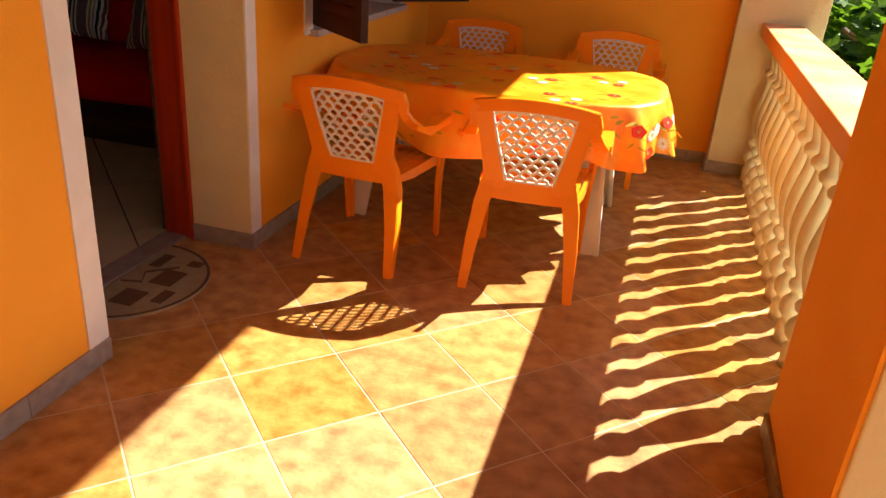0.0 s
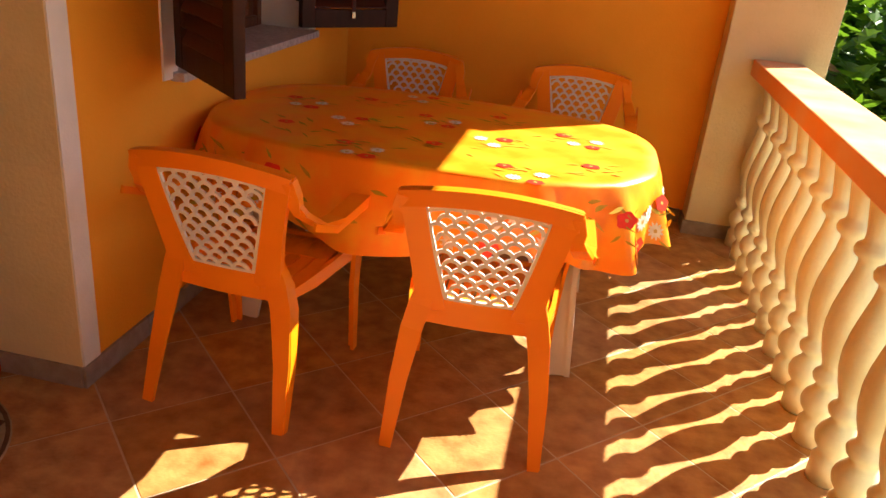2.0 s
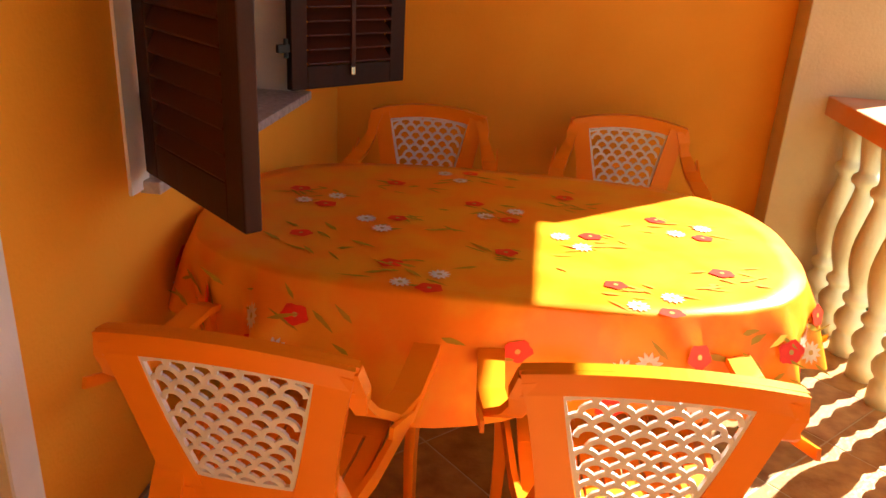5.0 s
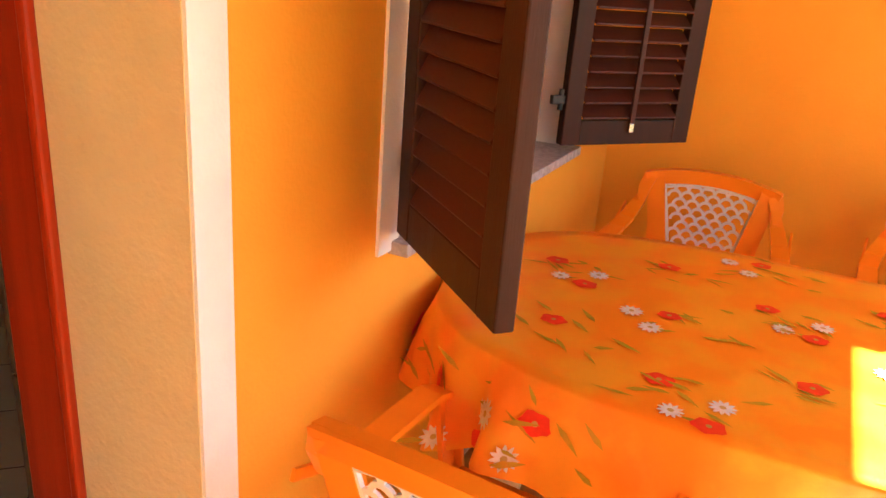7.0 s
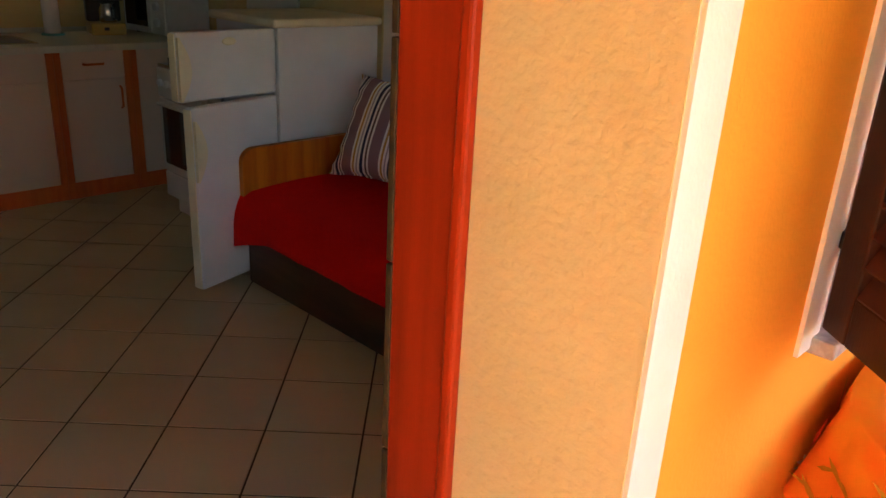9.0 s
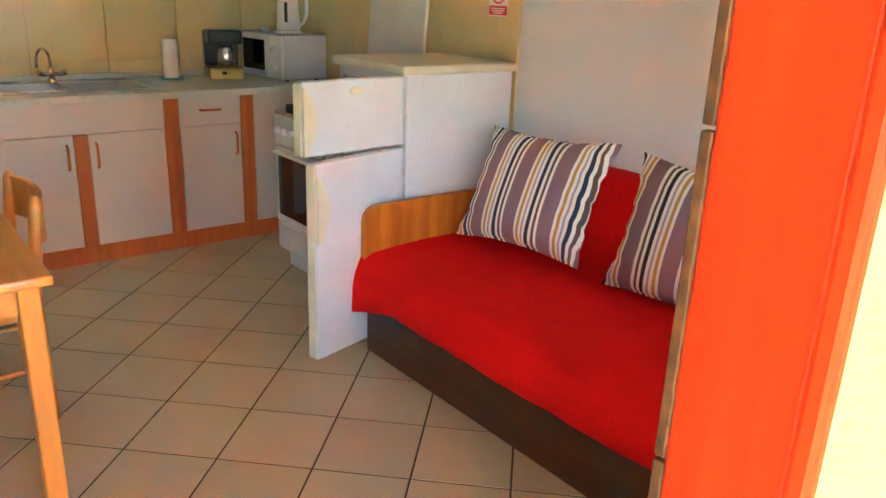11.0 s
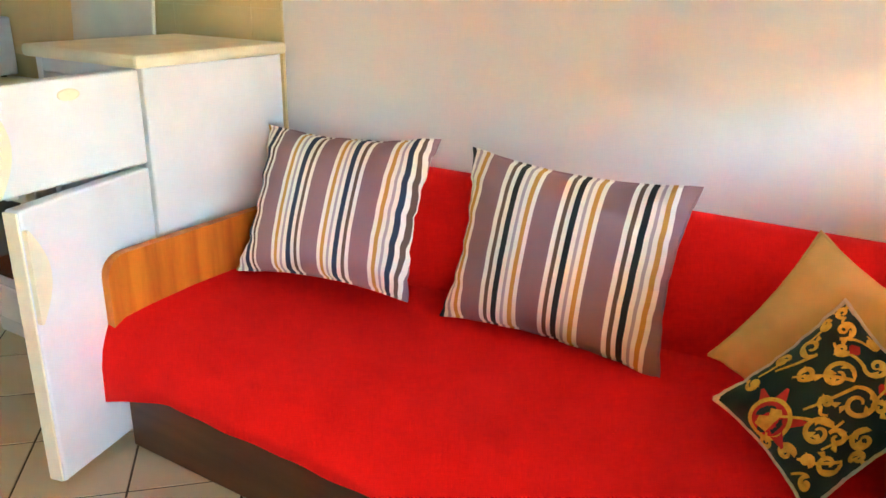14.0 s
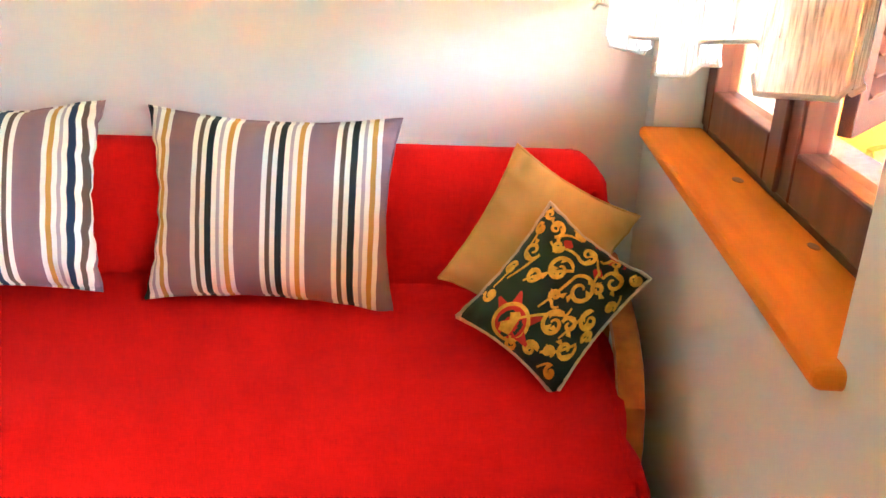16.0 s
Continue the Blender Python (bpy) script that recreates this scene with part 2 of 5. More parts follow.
LACE = bpy.data.materials.new("white_lace")
LACE.use_nodes = True
n, l = LACE.node_tree.nodes, LACE.node_tree.links
n.remove(n["Principled BSDF"])
dif, tra, see = n.new("ShaderNodeBsdfDiffuse"), n.new("ShaderNodeBsdfTranslucent"), n.new("ShaderNodeBsdfTransparent")
dif.inputs[0].default_value = tra.inputs[0].default_value = (0.86, 0.84, 0.80, 1)
m1, m2 = n.new("ShaderNodeMixShader"), n.new("ShaderNodeMixShader")
l.new(dif.outputs[0], m1.inputs[1]), l.new(tra.outputs[0], m1.inputs[2])
tc, mp, wv = n.new("ShaderNodeTexCoord"), n.new("ShaderNodeMapping"), n.new("ShaderNodeTexNoise")
mp.inputs["Scale"].default_value = (260, 260, 22)
wv.inputs["Scale"].default_value = 1.0
rp = n.new("ShaderNodeMapRange")
rp.inputs["From Min"].default_value, rp.inputs["From Max"].default_value, rp.inputs["To Max"].default_value = 0.42, 0.72, 0.75
l.new(tc.outputs["Object"], mp.inputs[0]), l.new(mp.outputs[0], wv.inputs["Vector"]), l.new(wv.outputs[0], rp.inputs[0])
l.new(rp.outputs[0], m2.inputs[0]), l.new(m1.outputs[0], m2.inputs[1]), l.new(see.outputs[0], m2.inputs[2])
l.new(m2.outputs[0], n["Material Output"].inputs[0])


# ---- builders ----
def link_mesh(name, bm, mat, smooth=False):
    me = bpy.data.meshes.new(name)
    bmesh.ops.recalc_face_normals(bm, faces=bm.faces)
    bm.to_mesh(me)
    bm.free()
    if smooth:
        me.polygons.foreach_set("use_smooth", [True] * len(me.polygons))
    if mat:
        me.materials.append(mat)
    return new(name, me)


def part(name, bm, mat, parent, label="", smooth=False):
    ob = link_mesh(name, bm, mat, smooth)
    ob.parent = parent
    return tagged(ob, label) if label else ob


def structure(name, bm, mat, label, category):
    return tagged(link_mesh(name, bm, mat), label, category, kind="structure")


def thing(name, label, category, m=None, group=""):
    ob = new(name)
    ob.empty_display_size = 0.1
    if m is not None:
        ob.matrix_basis = m
    return tagged(ob, label, category, group)


def box(bm, x0, y0, z0, x1, y1, z1, bevel=0.0, segments=2):
    vs = bmesh.ops.create_cube(bm, size=1.0)["verts"]
    for v in vs:
        v.co = Vector(((x0 + x1) / 2 + v.co.x * (x1 - x0), (y0 + y1) / 2 + v.co.y * (y1 - y0), (z0 + z1) / 2 + v.co.z * (z1 - z0)))
    if bevel:
        es = list({e for v in vs for e in v.link_edges})
        bmesh.ops.bevel(bm, geom=es, offset=bevel, segments=segments, affect="EDGES", profile=0.5)
    return bm


def solid(*args, **kw):
    return box(bmesh.new(), *args, **kw)


def lathe(bm, profile, seg=20, centre=(0, 0)):
    """Turns (radius, z) pairs about a vertical axis and closes both ends."""
    rings = [[bm.verts.new((centre[0] + r * math.cos(2 * math.pi * i / seg), centre[1] + r * math.sin(2 * math.pi * i / seg), z)) for i in range(seg)] for r, z in profile]
    for a, c in zip(rings, rings[1:]):
        for i in range(seg):
            bm.faces.new((a[i], a[(i + 1) % seg], c[(i + 1) % seg], c[i]))
    bm.faces.new(rings[0][::-1])
    bm.faces.new(rings[-1])
    return bm


def bar(bm, pts, w, t, side=None, closed_ends=True):
    """A strip of rectangular section along points; w lies along `side`, t across it. w and t may be lists."""
    pts = [Vector(p) for p in pts]
    rings = []
    for i, p in enumerate(pts):
        d = (pts[min(i + 1, len(pts) - 1)] - pts[max(i - 1, 0)]).normalized()
        s = Vector(side) if side else Vector((1, 0, 0))
        s = (s - d * s.dot(d)).normalized()
        u = d.cross(s)
        ww = w[i] if isinstance(w, (list, tuple)) else w
        tt = t[i] if isinstance(t, (list, tuple)) else t
        rings.append([bm.verts.new(p + s * ww * a / 2 + u * tt * c / 2) for a, c in ((-1, -1), (1, -1), (1, 1), (-1, 1))])
    for a, c in zip(rings, rings[1:]):
        for i in range(4):
            bm.faces.new((a[i], a[(i + 1) % 4], c[(i + 1) % 4], c[i]))
    if closed_ends:
        bm.faces.new(rings[0][::-1])
        bm.faces.new(rings[-1])
    return bm


def tube(bm, pts, r, seg=8):
    """A round rod along points, closed at both ends; r may be a list."""
    pts = [Vector(p) for p in pts]
    rings, s = [], None
    for i, p in enumerate(pts):
        d = (pts[min(i + 1, len(pts) - 1)] - pts[max(i - 1, 0)]).normalized()
        if s is None:
            s = d.orthogonal()
        s = (s - d * s.dot(d)).normalized()
        u = d.cross(s)
        rr = r[i] if isinstance(r, (list, tuple)) else r
        rings.append([bm.verts.new(p + s * rr * math.cos(2 * math.pi * k / seg) + u * rr * math.sin(2 * math.pi * k / seg)) for k in range(seg)])
    for a, c in zip(rings, rings[1:]):
        for i in range(seg):
            bm.faces.new((a[i], a[(i + 1) % seg], c[(i + 1) % seg], c[i]))
    bm.faces.new(rings[0][::-1])
    bm.faces.new(rings[-1])
    return bm


def prism(bm, outline, z0, z1, bevel=0.0):
    """An upright prism over a flat outline of (x, y)."""
    lo = [bm.verts.new((x, y, z0)) for x, y in outline]
    hi = [bm.verts.new((x, y, z1)) for x, y in outline]
    k = len(outline)
    for i in range(k):
        bm.faces.new((lo[i], lo[(i + 1) % k], hi[(i + 1) % k], hi[i]))
    bm.faces.new(lo[::-1])
    top = bm.faces.new(hi)
    if bevel:
        bmesh.ops.bevel(bm, geom=list(top.edges), offset=bevel, segments=2, affect="EDGES", profile=0.5)
    return bm


# ---- terrace and room: large structure ----
X_IN, DOOR_Y0, DOOR_Y1, WIN_Y0, WIN_Y1, WIN_Z0, WIN_Z1 = -0.44, 2.985, 3.945, 4.56, 5.79, 0.885, 2.12
END_Y, BACK_Y, KIT_X, ROOM_H, ROOF_Z = 6.42, 5.90, -5.05, 2.6, 2.62
DOOR_H = 2.12


def wall_with_openings(bm, x0, x1, y0, y1, height, holes, z_low=-0.1):
    """A wall along y, cut by holes of (y0, y1, z0, z1)."""
    y = y0
    for a, c, z0, z1 in holes:
        box(bm, x0, y, z_low, x1, a, height)
        if z0 > 0.01:
            box(bm, x0, a, z_low, x1, c, z0)
        box(bm, x0, a, z1, x1, c, height)
        y = c
    box(bm, x0, y, z_low, x1, y1, height)
    return bm


HOLES = [(DOOR_Y0, DOOR_Y1, 0, DOOR_H), (WIN_Y0, WIN_Y1, WIN_Z0, WIN_Z1)]
structure("wall_house", wall_with_openings(bmesh.new(), -0.22, 0.0, -1.5, END_Y + 0.2, ROOF_Z, HOLES), ORANGE_WALL, "orange painted house wall with a door and a window", "wall")
structure("wall_east", wall_with_openings(bmesh.new(), X_IN, -0.22, 0.3, BACK_Y, ROOM_H, HOLES), ROOM_WALL, "white painted inner wall with a door and a window", "wall")
structure("wall_end", solid(0.0, END_Y, -0.1, 2.495, END_Y + 0.2, ROOF_Z), ORANGE_WALL, "orange painted end wall of the terrace", "wall")
structure("wall_north", solid(KIT_X - 0.2, BACK_Y, -0.1, -0.22, BACK_Y + 0.2, ROOM_H), ROOM_WALL, "white painted room wall behind the sofa", "wall")
structure("wall_west", solid(KIT_X - 0.2, 0.3, -0.1, KIT_X, BACK_Y, ROOM_H), ROOM_WALL, "white painted wall behind the kitchen", "wall")
structure("wall_south", solid(KIT_X - 0.2, 0.1, -0.1, -0.22, 0.3, ROOM_H), ROOM_WALL, "white painted wall at the rear of the room", "wall")
structure("partition", solid(KIT_X, 3.66, -0.1, -4.33, 3.815, ROOM_H), ROOM_WALL, "short white partition beside the kitchen counter", "wall")
structure("ceiling", solid(KIT_X - 0.2, 0.1, ROOM_H, -0.22, BACK_Y + 0.2, ROOM_H + 0.15), CEILING, "white painted ceiling", "ceiling")
# Out of view; its assumed dark brown deepens the shade on the terrace.
structure("terrace_ceiling", solid(-0.3, -1.6, ROOF_Z, 2.44, END_Y + 0.2, ROOF_Z + 0.2), ROOF_DARKENED, "unseen underside of the terrace roof, coloured dark brown to cut bounce light", "ceiling")
# Added out of view: its outer lower edge sets how far sun reaches in.
structure("terrace_beam", solid(2.12, -1.6, 2.41, 2.44, END_Y + 0.2, ROOF_Z), ORANGE_WALL, "unseen orange beam standing for the roof edge that cuts off the sun", "beam")
# Added behind the camera start, never in view; closes the terrace and bounces orange.
structure("wall_terrace_south", solid(-0.22, -1.7, -0.1, 2.5, -1.5, ROOF_Z), ORANGE_WALL, "unseen orange wall added to close the terrace and bounce warm light", "wall")
structure("pilaster", solid(2.003, 6.248, -0.1, 2.50, END_Y, ROOF_Z - 0.2, bevel=0.006), CREAM, "cream painted pilaster at the end of the terrace", "pilaster")

# the pillar: cream stucco with an orange face towards the terrace
structure("pillar", solid(2.14, 2.66, -0.1, 2.55, 3.39, 2.41, bevel=0.006), CREAM, "cream stucco pillar beside the balustrade", "pillar")
structure("pillar_face", solid(2.13, 2.672, 0.0, 2.142, 3.394, 2.41), ORANGE_WALL, "orange painted face of the pillar", "pillar")
# Added low wall, out of view; leaves this side open to light above it.
structure("parapet", solid(2.2, -1.5, -0.1, 2.4, 1.4, 0.95), ORANGE_WALL, "unseen low orange parapet added on the open side", "parapet")

# reveals, casings, sills, door frame
bm = bmesh.new()
box(bm, -0.30, DOOR_Y1 - 0.004, 0.0, -0.001, DOOR_Y1 + 0.01, DOOR_H)
box(bm, -0.30, DOOR_Y0 - 0.01, 0.0, -0.001, DOOR_Y0 + 0.004, DOOR_H)
box(bm, -0.30, DOOR_Y0, DOOR_H - 0.004, -0.001, DOOR_Y1, DOOR_H + 0.01)
structure("door_reveal", bm, CREAM, "cream stucco reveal of the door opening", "reveal")
bm = bmesh.new()
box(bm, -0.004, DOOR_Y0 - 0.09, 0.075, 0.006, DOOR_Y0 + 0.002, DOOR_H)
box(bm, -0.004, DOOR_Y1 - 0.002, 0.075, 0.006, DOOR_Y1 + 0.078, DOOR_H)
box(bm, -0.004, DOOR_Y0 - 0.09, DOOR_H, 0.006, DOOR_Y1 + 0.085, DOOR_H + 0.09)
structure("door_trim", bm, WHITE_TRIM, "white painted band round the door opening", "trim")
bm = bmesh.new()
box(bm, -0.004, WIN_Y0 - 0.085, WIN_Z0 - 0.018, 0.008, WIN_Y0 + 0.002, WIN_Z1)
box(bm, -0.004, WIN_Y1 - 0.002, WIN_Z0 - 0.018, 0.008, WIN_Y1 + 0.085, WIN_Z1)
box(bm, -0.004, WIN_Y0 - 0.085, WIN_Z1, 0.008, WIN_Y1 + 0.085, WIN_Z1 + 0.085)
box(bm, -0.30, WIN_Y0 - 0.004, WIN_Z0, 0.0, WIN_Y0 + 0.004, WIN_Z1)
box(bm, -0.30, WIN_Y1 - 0.004, WIN_Z0, 0.0, WIN_Y1 + 0.004, WIN_Z1)
structure("window_trim", bm, WHITE_TRIM, "white painted band and reveal of the window", "trim")
structure("outer_sill", solid(-0.29, WIN_Y0 - 0.03, WIN_Z0 - 0.028, 0.05, WIN_Y1 + 0.03, WIN_Z0 + 0.004, bevel=0.004), MARBLE, "grey speckled marble window sill", "sill")

frame_ob = tagged(new("door_frame"), "red-brown wooden door frame with a dark lock strip", "door frame", kind="structure")
for name, a in (("jamb", (-0.434, DOOR_Y1 - 0.016, 0.0, -0.308, DOOR_Y1 + 0.0, DOOR_H)), ("jamb", (-0.434, DOOR_Y0, 0.0, -0.308, DOOR_Y0 + 0.016, DOOR_H)), ("head", (-0.434, DOOR_Y0 + 0.016, DOOR_H - 0.06, -0.308, DOOR_Y1 - 0.016, DOOR_H))):
    part(name, solid(*a, bevel=0.006), RED_FRAME, frame_ob)
part("stop", solid(-0.310, DOOR_Y1 - 0.024, 0.0, -0.287, DOOR_Y1 - 0.003, DOOR_H, bevel=0.006), RED_FRAME, frame_ob)
for z in (0.02, 0.36, 0.70, 1.04, 1.38, 1.72):
    part("strike_plate", solid(-0.446, DOOR_Y1 - 0.0165, z, -0.433, DOOR_Y1 - 0.004, z + 0.335, bevel=0.002), LATCH, frame_ob, "dark metal strike plate")
structure("threshold", solid(-0.44, DOOR_Y0 + 0.01, -0.05, -0.33, DOOR_Y1 - 0.01, 0.012, bevel=0.004), SKIRT, "dark stone door threshold", "threshold")


def skirting(name, pieces, label):
    ob = tagged(new(name), label, "skirting", kind="structure")
    for i, p in enumerate(pieces):
        part("skirting_tile", solid(*p, bevel=0.002, segments=1), SKIRT, ob)
    return ob


def run_y(x0, x1, y0, y1, h, step=0.36):
    k = max(1, round((y1 - y0) / step))
    return [(x0, y0 + (y1 - y0) * i / k + 0.001, 0.0, x1, y0 + (y1 - y0) * (i + 1) / k - 0.001, h) for i in range(k)]


def run_x(y0, y1, x0, x1, h, step=0.36):
    k = max(1, round((x1 - x0) / step))
    return [(x0 + (x1 - x0) * i / k + 0.001, y0, 0.0, x0 + (x1 - x0) * (i + 1) / k - 0.001, y1, h) for i in range(k)]


skirting("baseboard_house", run_y(0.0, 0.013, -1.4, DOOR_Y0 + 0.004, 0.075) + run_y(0.0, 0.013, DOOR_Y1 - 0.012, END_Y, 0.075), "grey-brown stone skirting tiles along the house wall")
skirting("baseboard_reveal", run_x(DOOR_Y1 - 0.014, DOOR_Y1 - 0.004, -0.36, 0.0, 0.075, 0.4), "grey-brown stone skirting in the door opening")
skirting("baseboard_end", run_x(END_Y - 0.013, END_Y, 0.014, 1.99, 0.075) + run_x(6.235, 6.248, 1.99, 2.3, 0.075) + run_y(1.990, 2.003, 6.248, END_Y - 0.014, 0.075), "grey-brown stone skirting tiles along the end wall")
skirting("baseboard_pillar", run_y(2.117, 2.13, 2.66, 3.39, 0.075), "grey-brown stone skirting along the pillar")
structure("terrace_slab", solid(-0.36, -1.6, -0.25, 2.5, END_Y + 0.2, -0.0018), GROUT, "pale grout bed of the terrace floor", "floor")
structure("room_slab", solid(KIT_X - 0.2, 0.1, -0.25, -0.36, BACK_Y + 0.2, -0.003), ROOM_GROUT, "dark grout bed of the room floor", "floor")
structure("ground", solid(-400, -400, -3.2, 400, 400, -3.0), GROUND, "soil and low weeds of the garden below", "ground")


# ---- balustrade ----
def make_balustrade():
    ob = thing("balustrade", "cream turned cement balustrade with an orange painted handrail", "balustrade")
    part("handrail", solid(2.150, 3.39, 0.875, 2.385, 6.250, 0.955, bevel=0.006), RAIL_TOP, ob, "orange painted handrail")
    prof = [(0.052, 0.0), (0.052, 0.075), (0.044, 0.085), (0.040, 0.10), (0.053, 0.125), (0.058, 0.15), (0.052, 0.175), (0.034, 0.20), (0.031, 0.215), (0.044, 0.228), (0.048, 0.242), (0.044, 0.256), (0.032, 0.268),
            (0.034, 0.29), (0.046, 0.33), (0.056, 0.38), (0.059, 0.43), (0.055, 0.48), (0.045, 0.54), (0.034, 0.60), (0.030, 0.635), (0.032, 0.648), (0.046, 0.660), (0.050, 0.675), (0.046, 0.690), (0.033, 0.702), (0.031, 0.72), (0.037, 0.76), (0.047, 0.80), (0.052, 0.83), (0.052, 0.88)]
    prof = [(r * (1.16 if 0.1 < z < 0.8 else 1.08), z) for r, z in prof]
    first = None
    for i in range(15):
        y = 3.475 + i * 0.193
        if first is None:
            first = part("baluster", lathe(bmesh.new(), prof, 24), BALUSTER, ob, smooth=True)
        else:
            o = new("baluster", first.data)
            o.parent = ob
        (first if i == 0 else o).location = (2.275, y, 0)


make_balustrade()


# ---- plastic chairs ----
def back_y(x, z):
    """How the backrest leans and curves."""
    t = (z - 0.40) / 0.42
    return -0.185 - 0.095 * t - 0.03 * t * (1 - t) + 0.42 * x * x


def make_chair(m, label):
    ob = thing("plastic_armchair", label, "chair", m, "chairs round the terrace table")
    P = lambda x, z: (x, back_y(x, z), z)
    half = lambda z: 0.097 + (z - 0.45) * 0.245
    bm = bmesh.new()
    zs = [0.40 + 0.38 * i / 10 for i in range(11)]
    for s in (-1, 1):
        bar(bm, [P(s * (half(z) + 0.045 - 0.07 * (z - 0.40) + 0.05 * (z - 0.4) ** 2), z) for z in zs], [0.090 - 0.070 * (i / 10) + 0.048 * (i / 10) ** 2 for i in range(11)], 0.024, (1, 0, 0))
    xs = [-0.236 + 0.472 * i / 16 for i in range(17)]
    crest = lambda x: 0.770 + 0.030 * (1 - (x / 0.236) ** 2)
    bar(bm, [P(x, crest(x)) for x in xs], 0.050, 0.026, (0, 0, 1))
    bar(bm, [(x, back_y(x, crest(x)) - 0.010, crest(x) + 0.018) for x in xs], 0.014, 0.034, (0, 0, 1))
    bar(bm, [P(-0.175 + 0.35 * i / 10, 0.425) for i in range(11)], 0.085, 0.022, (0, 0, 1))
    for s in (-1, 1):
        bar(bm, [P(s * 0.220, 0.78), P(s * 0.235, 0.735), (s * 0.241, back_y(0.25, 0.71) + 0.010, 0.690)], [0.05, 0.045, 0.02], 0.028, (1, 0, 0))
    part("back_frame", bm, PLASTIC, ob)
    # scale-patterned insert: rows of small arches
    bm = bmesh.new()
    r, dz = 0.0232, 0.0275
    row, z = 0, 0.468
    while z < 0.755:
        lim = half(z) - 0.006
        x = -0.27 + (r if row % 2 else 0)
        while x < 0.27:
            if abs(x) < lim - 0.006:
                pts = [P(max(-lim, min(lim, x + r * math.cos(math.pi * k / 8))), min(0.762, z + r * 1.05 * math.sin(math.pi * k / 8))) for k in range(9)]
                bar(bm, pts, 0.0075, 0.0105, (0, 1, 0))
            x += 2 * r
        row += 1
        z += dz
    for s in (-1, 1):
        bar(bm, [P(s * (half(zz) - 0.006), zz) for zz in zs[2:]], 0.010, 0.010, (1, 0, 0))
    bar(bm, [P(x * 0.73, crest(x) - 0.028) for x in xs], 0.008, 0.010, (0, 0, 1))
    bar(bm, [P(-0.098 + 0.196 * i / 8, 0.470) for i in range(9)], 0.008, 0.010, (0, 0, 1))
    tagged(part("back_insert", bm, LATTICE, ob, "off-white openwork insert with a scale pattern"), kind="stuff")
    # seat with drain slots
    bm, slats = bmesh.new(), []
    k = 9
    for i in range(k):
        x0 = -0.215 + 0.43 * i / k
        slats.append(bar(bmesh.new(), [((x0 + 0.43 / k / 2) * (0.92 + 0.36 * (y + 0.2) * (0.5 - y)), y, 0.418 - 0.010 * math.sin(math.pi * (y + 0.2) / 0.42) + (0.0 if y < 0.2 else -0.012)) for y in (-0.20, -0.1, 0.0, 0.1, 0.18, 0.225)], 0.43 / k - 0.009, 0.012, (1, 0, 0)))
    bar(bm, [(-0.225, 0.235, 0.40), (0.225, 0.235, 0.40)], 0.05, 0.014, (0, 0, 1))
    bar(bm, [(-0.2, 0.12, 0.413), (0.2, 0.12, 0.413)], 0.10, 0.008, (0, 1, 0))
    bar(bm, [(-0.18, -0.165, 0.413), (0.18, -0.165, 0.413)], 0.06, 0.008, (0, 1, 0))
    for s in (-1, 1):
        bar(bm, [(s * 0.196, -0.17, 0.405), (s * 0.215, -0.05, 0.402), (s * 0.235, 0.235, 0.40)], [0.03, 0.045, 0.05], 0.014, (0, 0, 1))
    seat = part("seat", bm, PLASTIC, ob)
    for one in slats:
        part("slat", one, PLASTIC, seat)
    for s in (-1, 1):
        bm = bmesh.new()
        bar(bm, [(s * 0.222, -0.252, 0.745), (s * 0.246, -0.215, 0.680), (s * 0.268, -0.15, 0.632), (s * 0.280, -0.05, 0.618), (s * 0.280, 0.08, 0.622), (s * 0.278, 0.17, 0.624), (s * 0.272, 0.215, 0.610)], [0.028, 0.045, 0.055, 0.058, 0.060, 0.060, 0.05], 0.016, (1, 0, 0))
        bar(bm, [(s * 0.297, -0.24, 0.66), (s * 0.304, -0.1, 0.606), (s * 0.305, 0.1, 0.608), (s * 0.300, 0.2, 0.604)], 0.022, 0.008, (0, 0, 1))
        part("armrest", bm, PLASTIC, ob)
        bm = bmesh.new()
        bar(bm, [(s * 0.272, 0.212, 0.615), (s * 0.262, 0.215, 0.52), (s * 0.248, 0.222, 0.42), (s * 0.24, 0.235, 0.25), (s * 0.238, 0.258, 0.0)], [0.055, 0.05, 0.058, 0.05, 0.034], 0.012, (0, 1, 0))
        bar(bm, [(s * 0.26, 0.236, 0.60), (s * 0.24, 0.245, 0.42), (s * 0.228, 0.255, 0.25), (s * 0.226, 0.272, 0.0)], [0.03, 0.036, 0.032, 0.022], 0.010, (1, 0, 0))
        part("leg", bm, PLASTIC, ob)
        bm = bmesh.new()
        bar(bm, [(s * 0.148, -0.205, 0.52), (s * 0.166, -0.198, 0.44), (s * 0.184, -0.205, 0.36), (s * 0.205, -0.240, 0.2), (s * 0.220, -0.292, 0.0)], [0.050, 0.066, 0.064, 0.05, 0.034], 0.014, (1, 0, 0))
        bar(bm, [(s * 0.170, -0.190, 0.52), (s * 0.196, -0.176, 0.43), (s * 0.212, -0.182, 0.36), (s * 0.228, -0.220, 0.2), (s * 0.235, -0.280, 0.0)], [0.02, 0.046, 0.048, 0.04, 0.026], 0.010, (0, 1, 0))
        part("leg", bm, PLASTIC, ob)
    return ob


chair = make_chair(pose(0.453, 4.222, 0, 0, 0, -4), "orange plastic armchair with a white openwork back, pushed to the table")
copy_thing(chair, pose(1.170, 4.272, 0, 0, 0, 3.5))
copy_thing(chair, pose(0.50, 5.775, 0, 0, 0, 180.5))
copy_thing(chair, pose(1.325, 5.885, 0, 0, 0, 177))


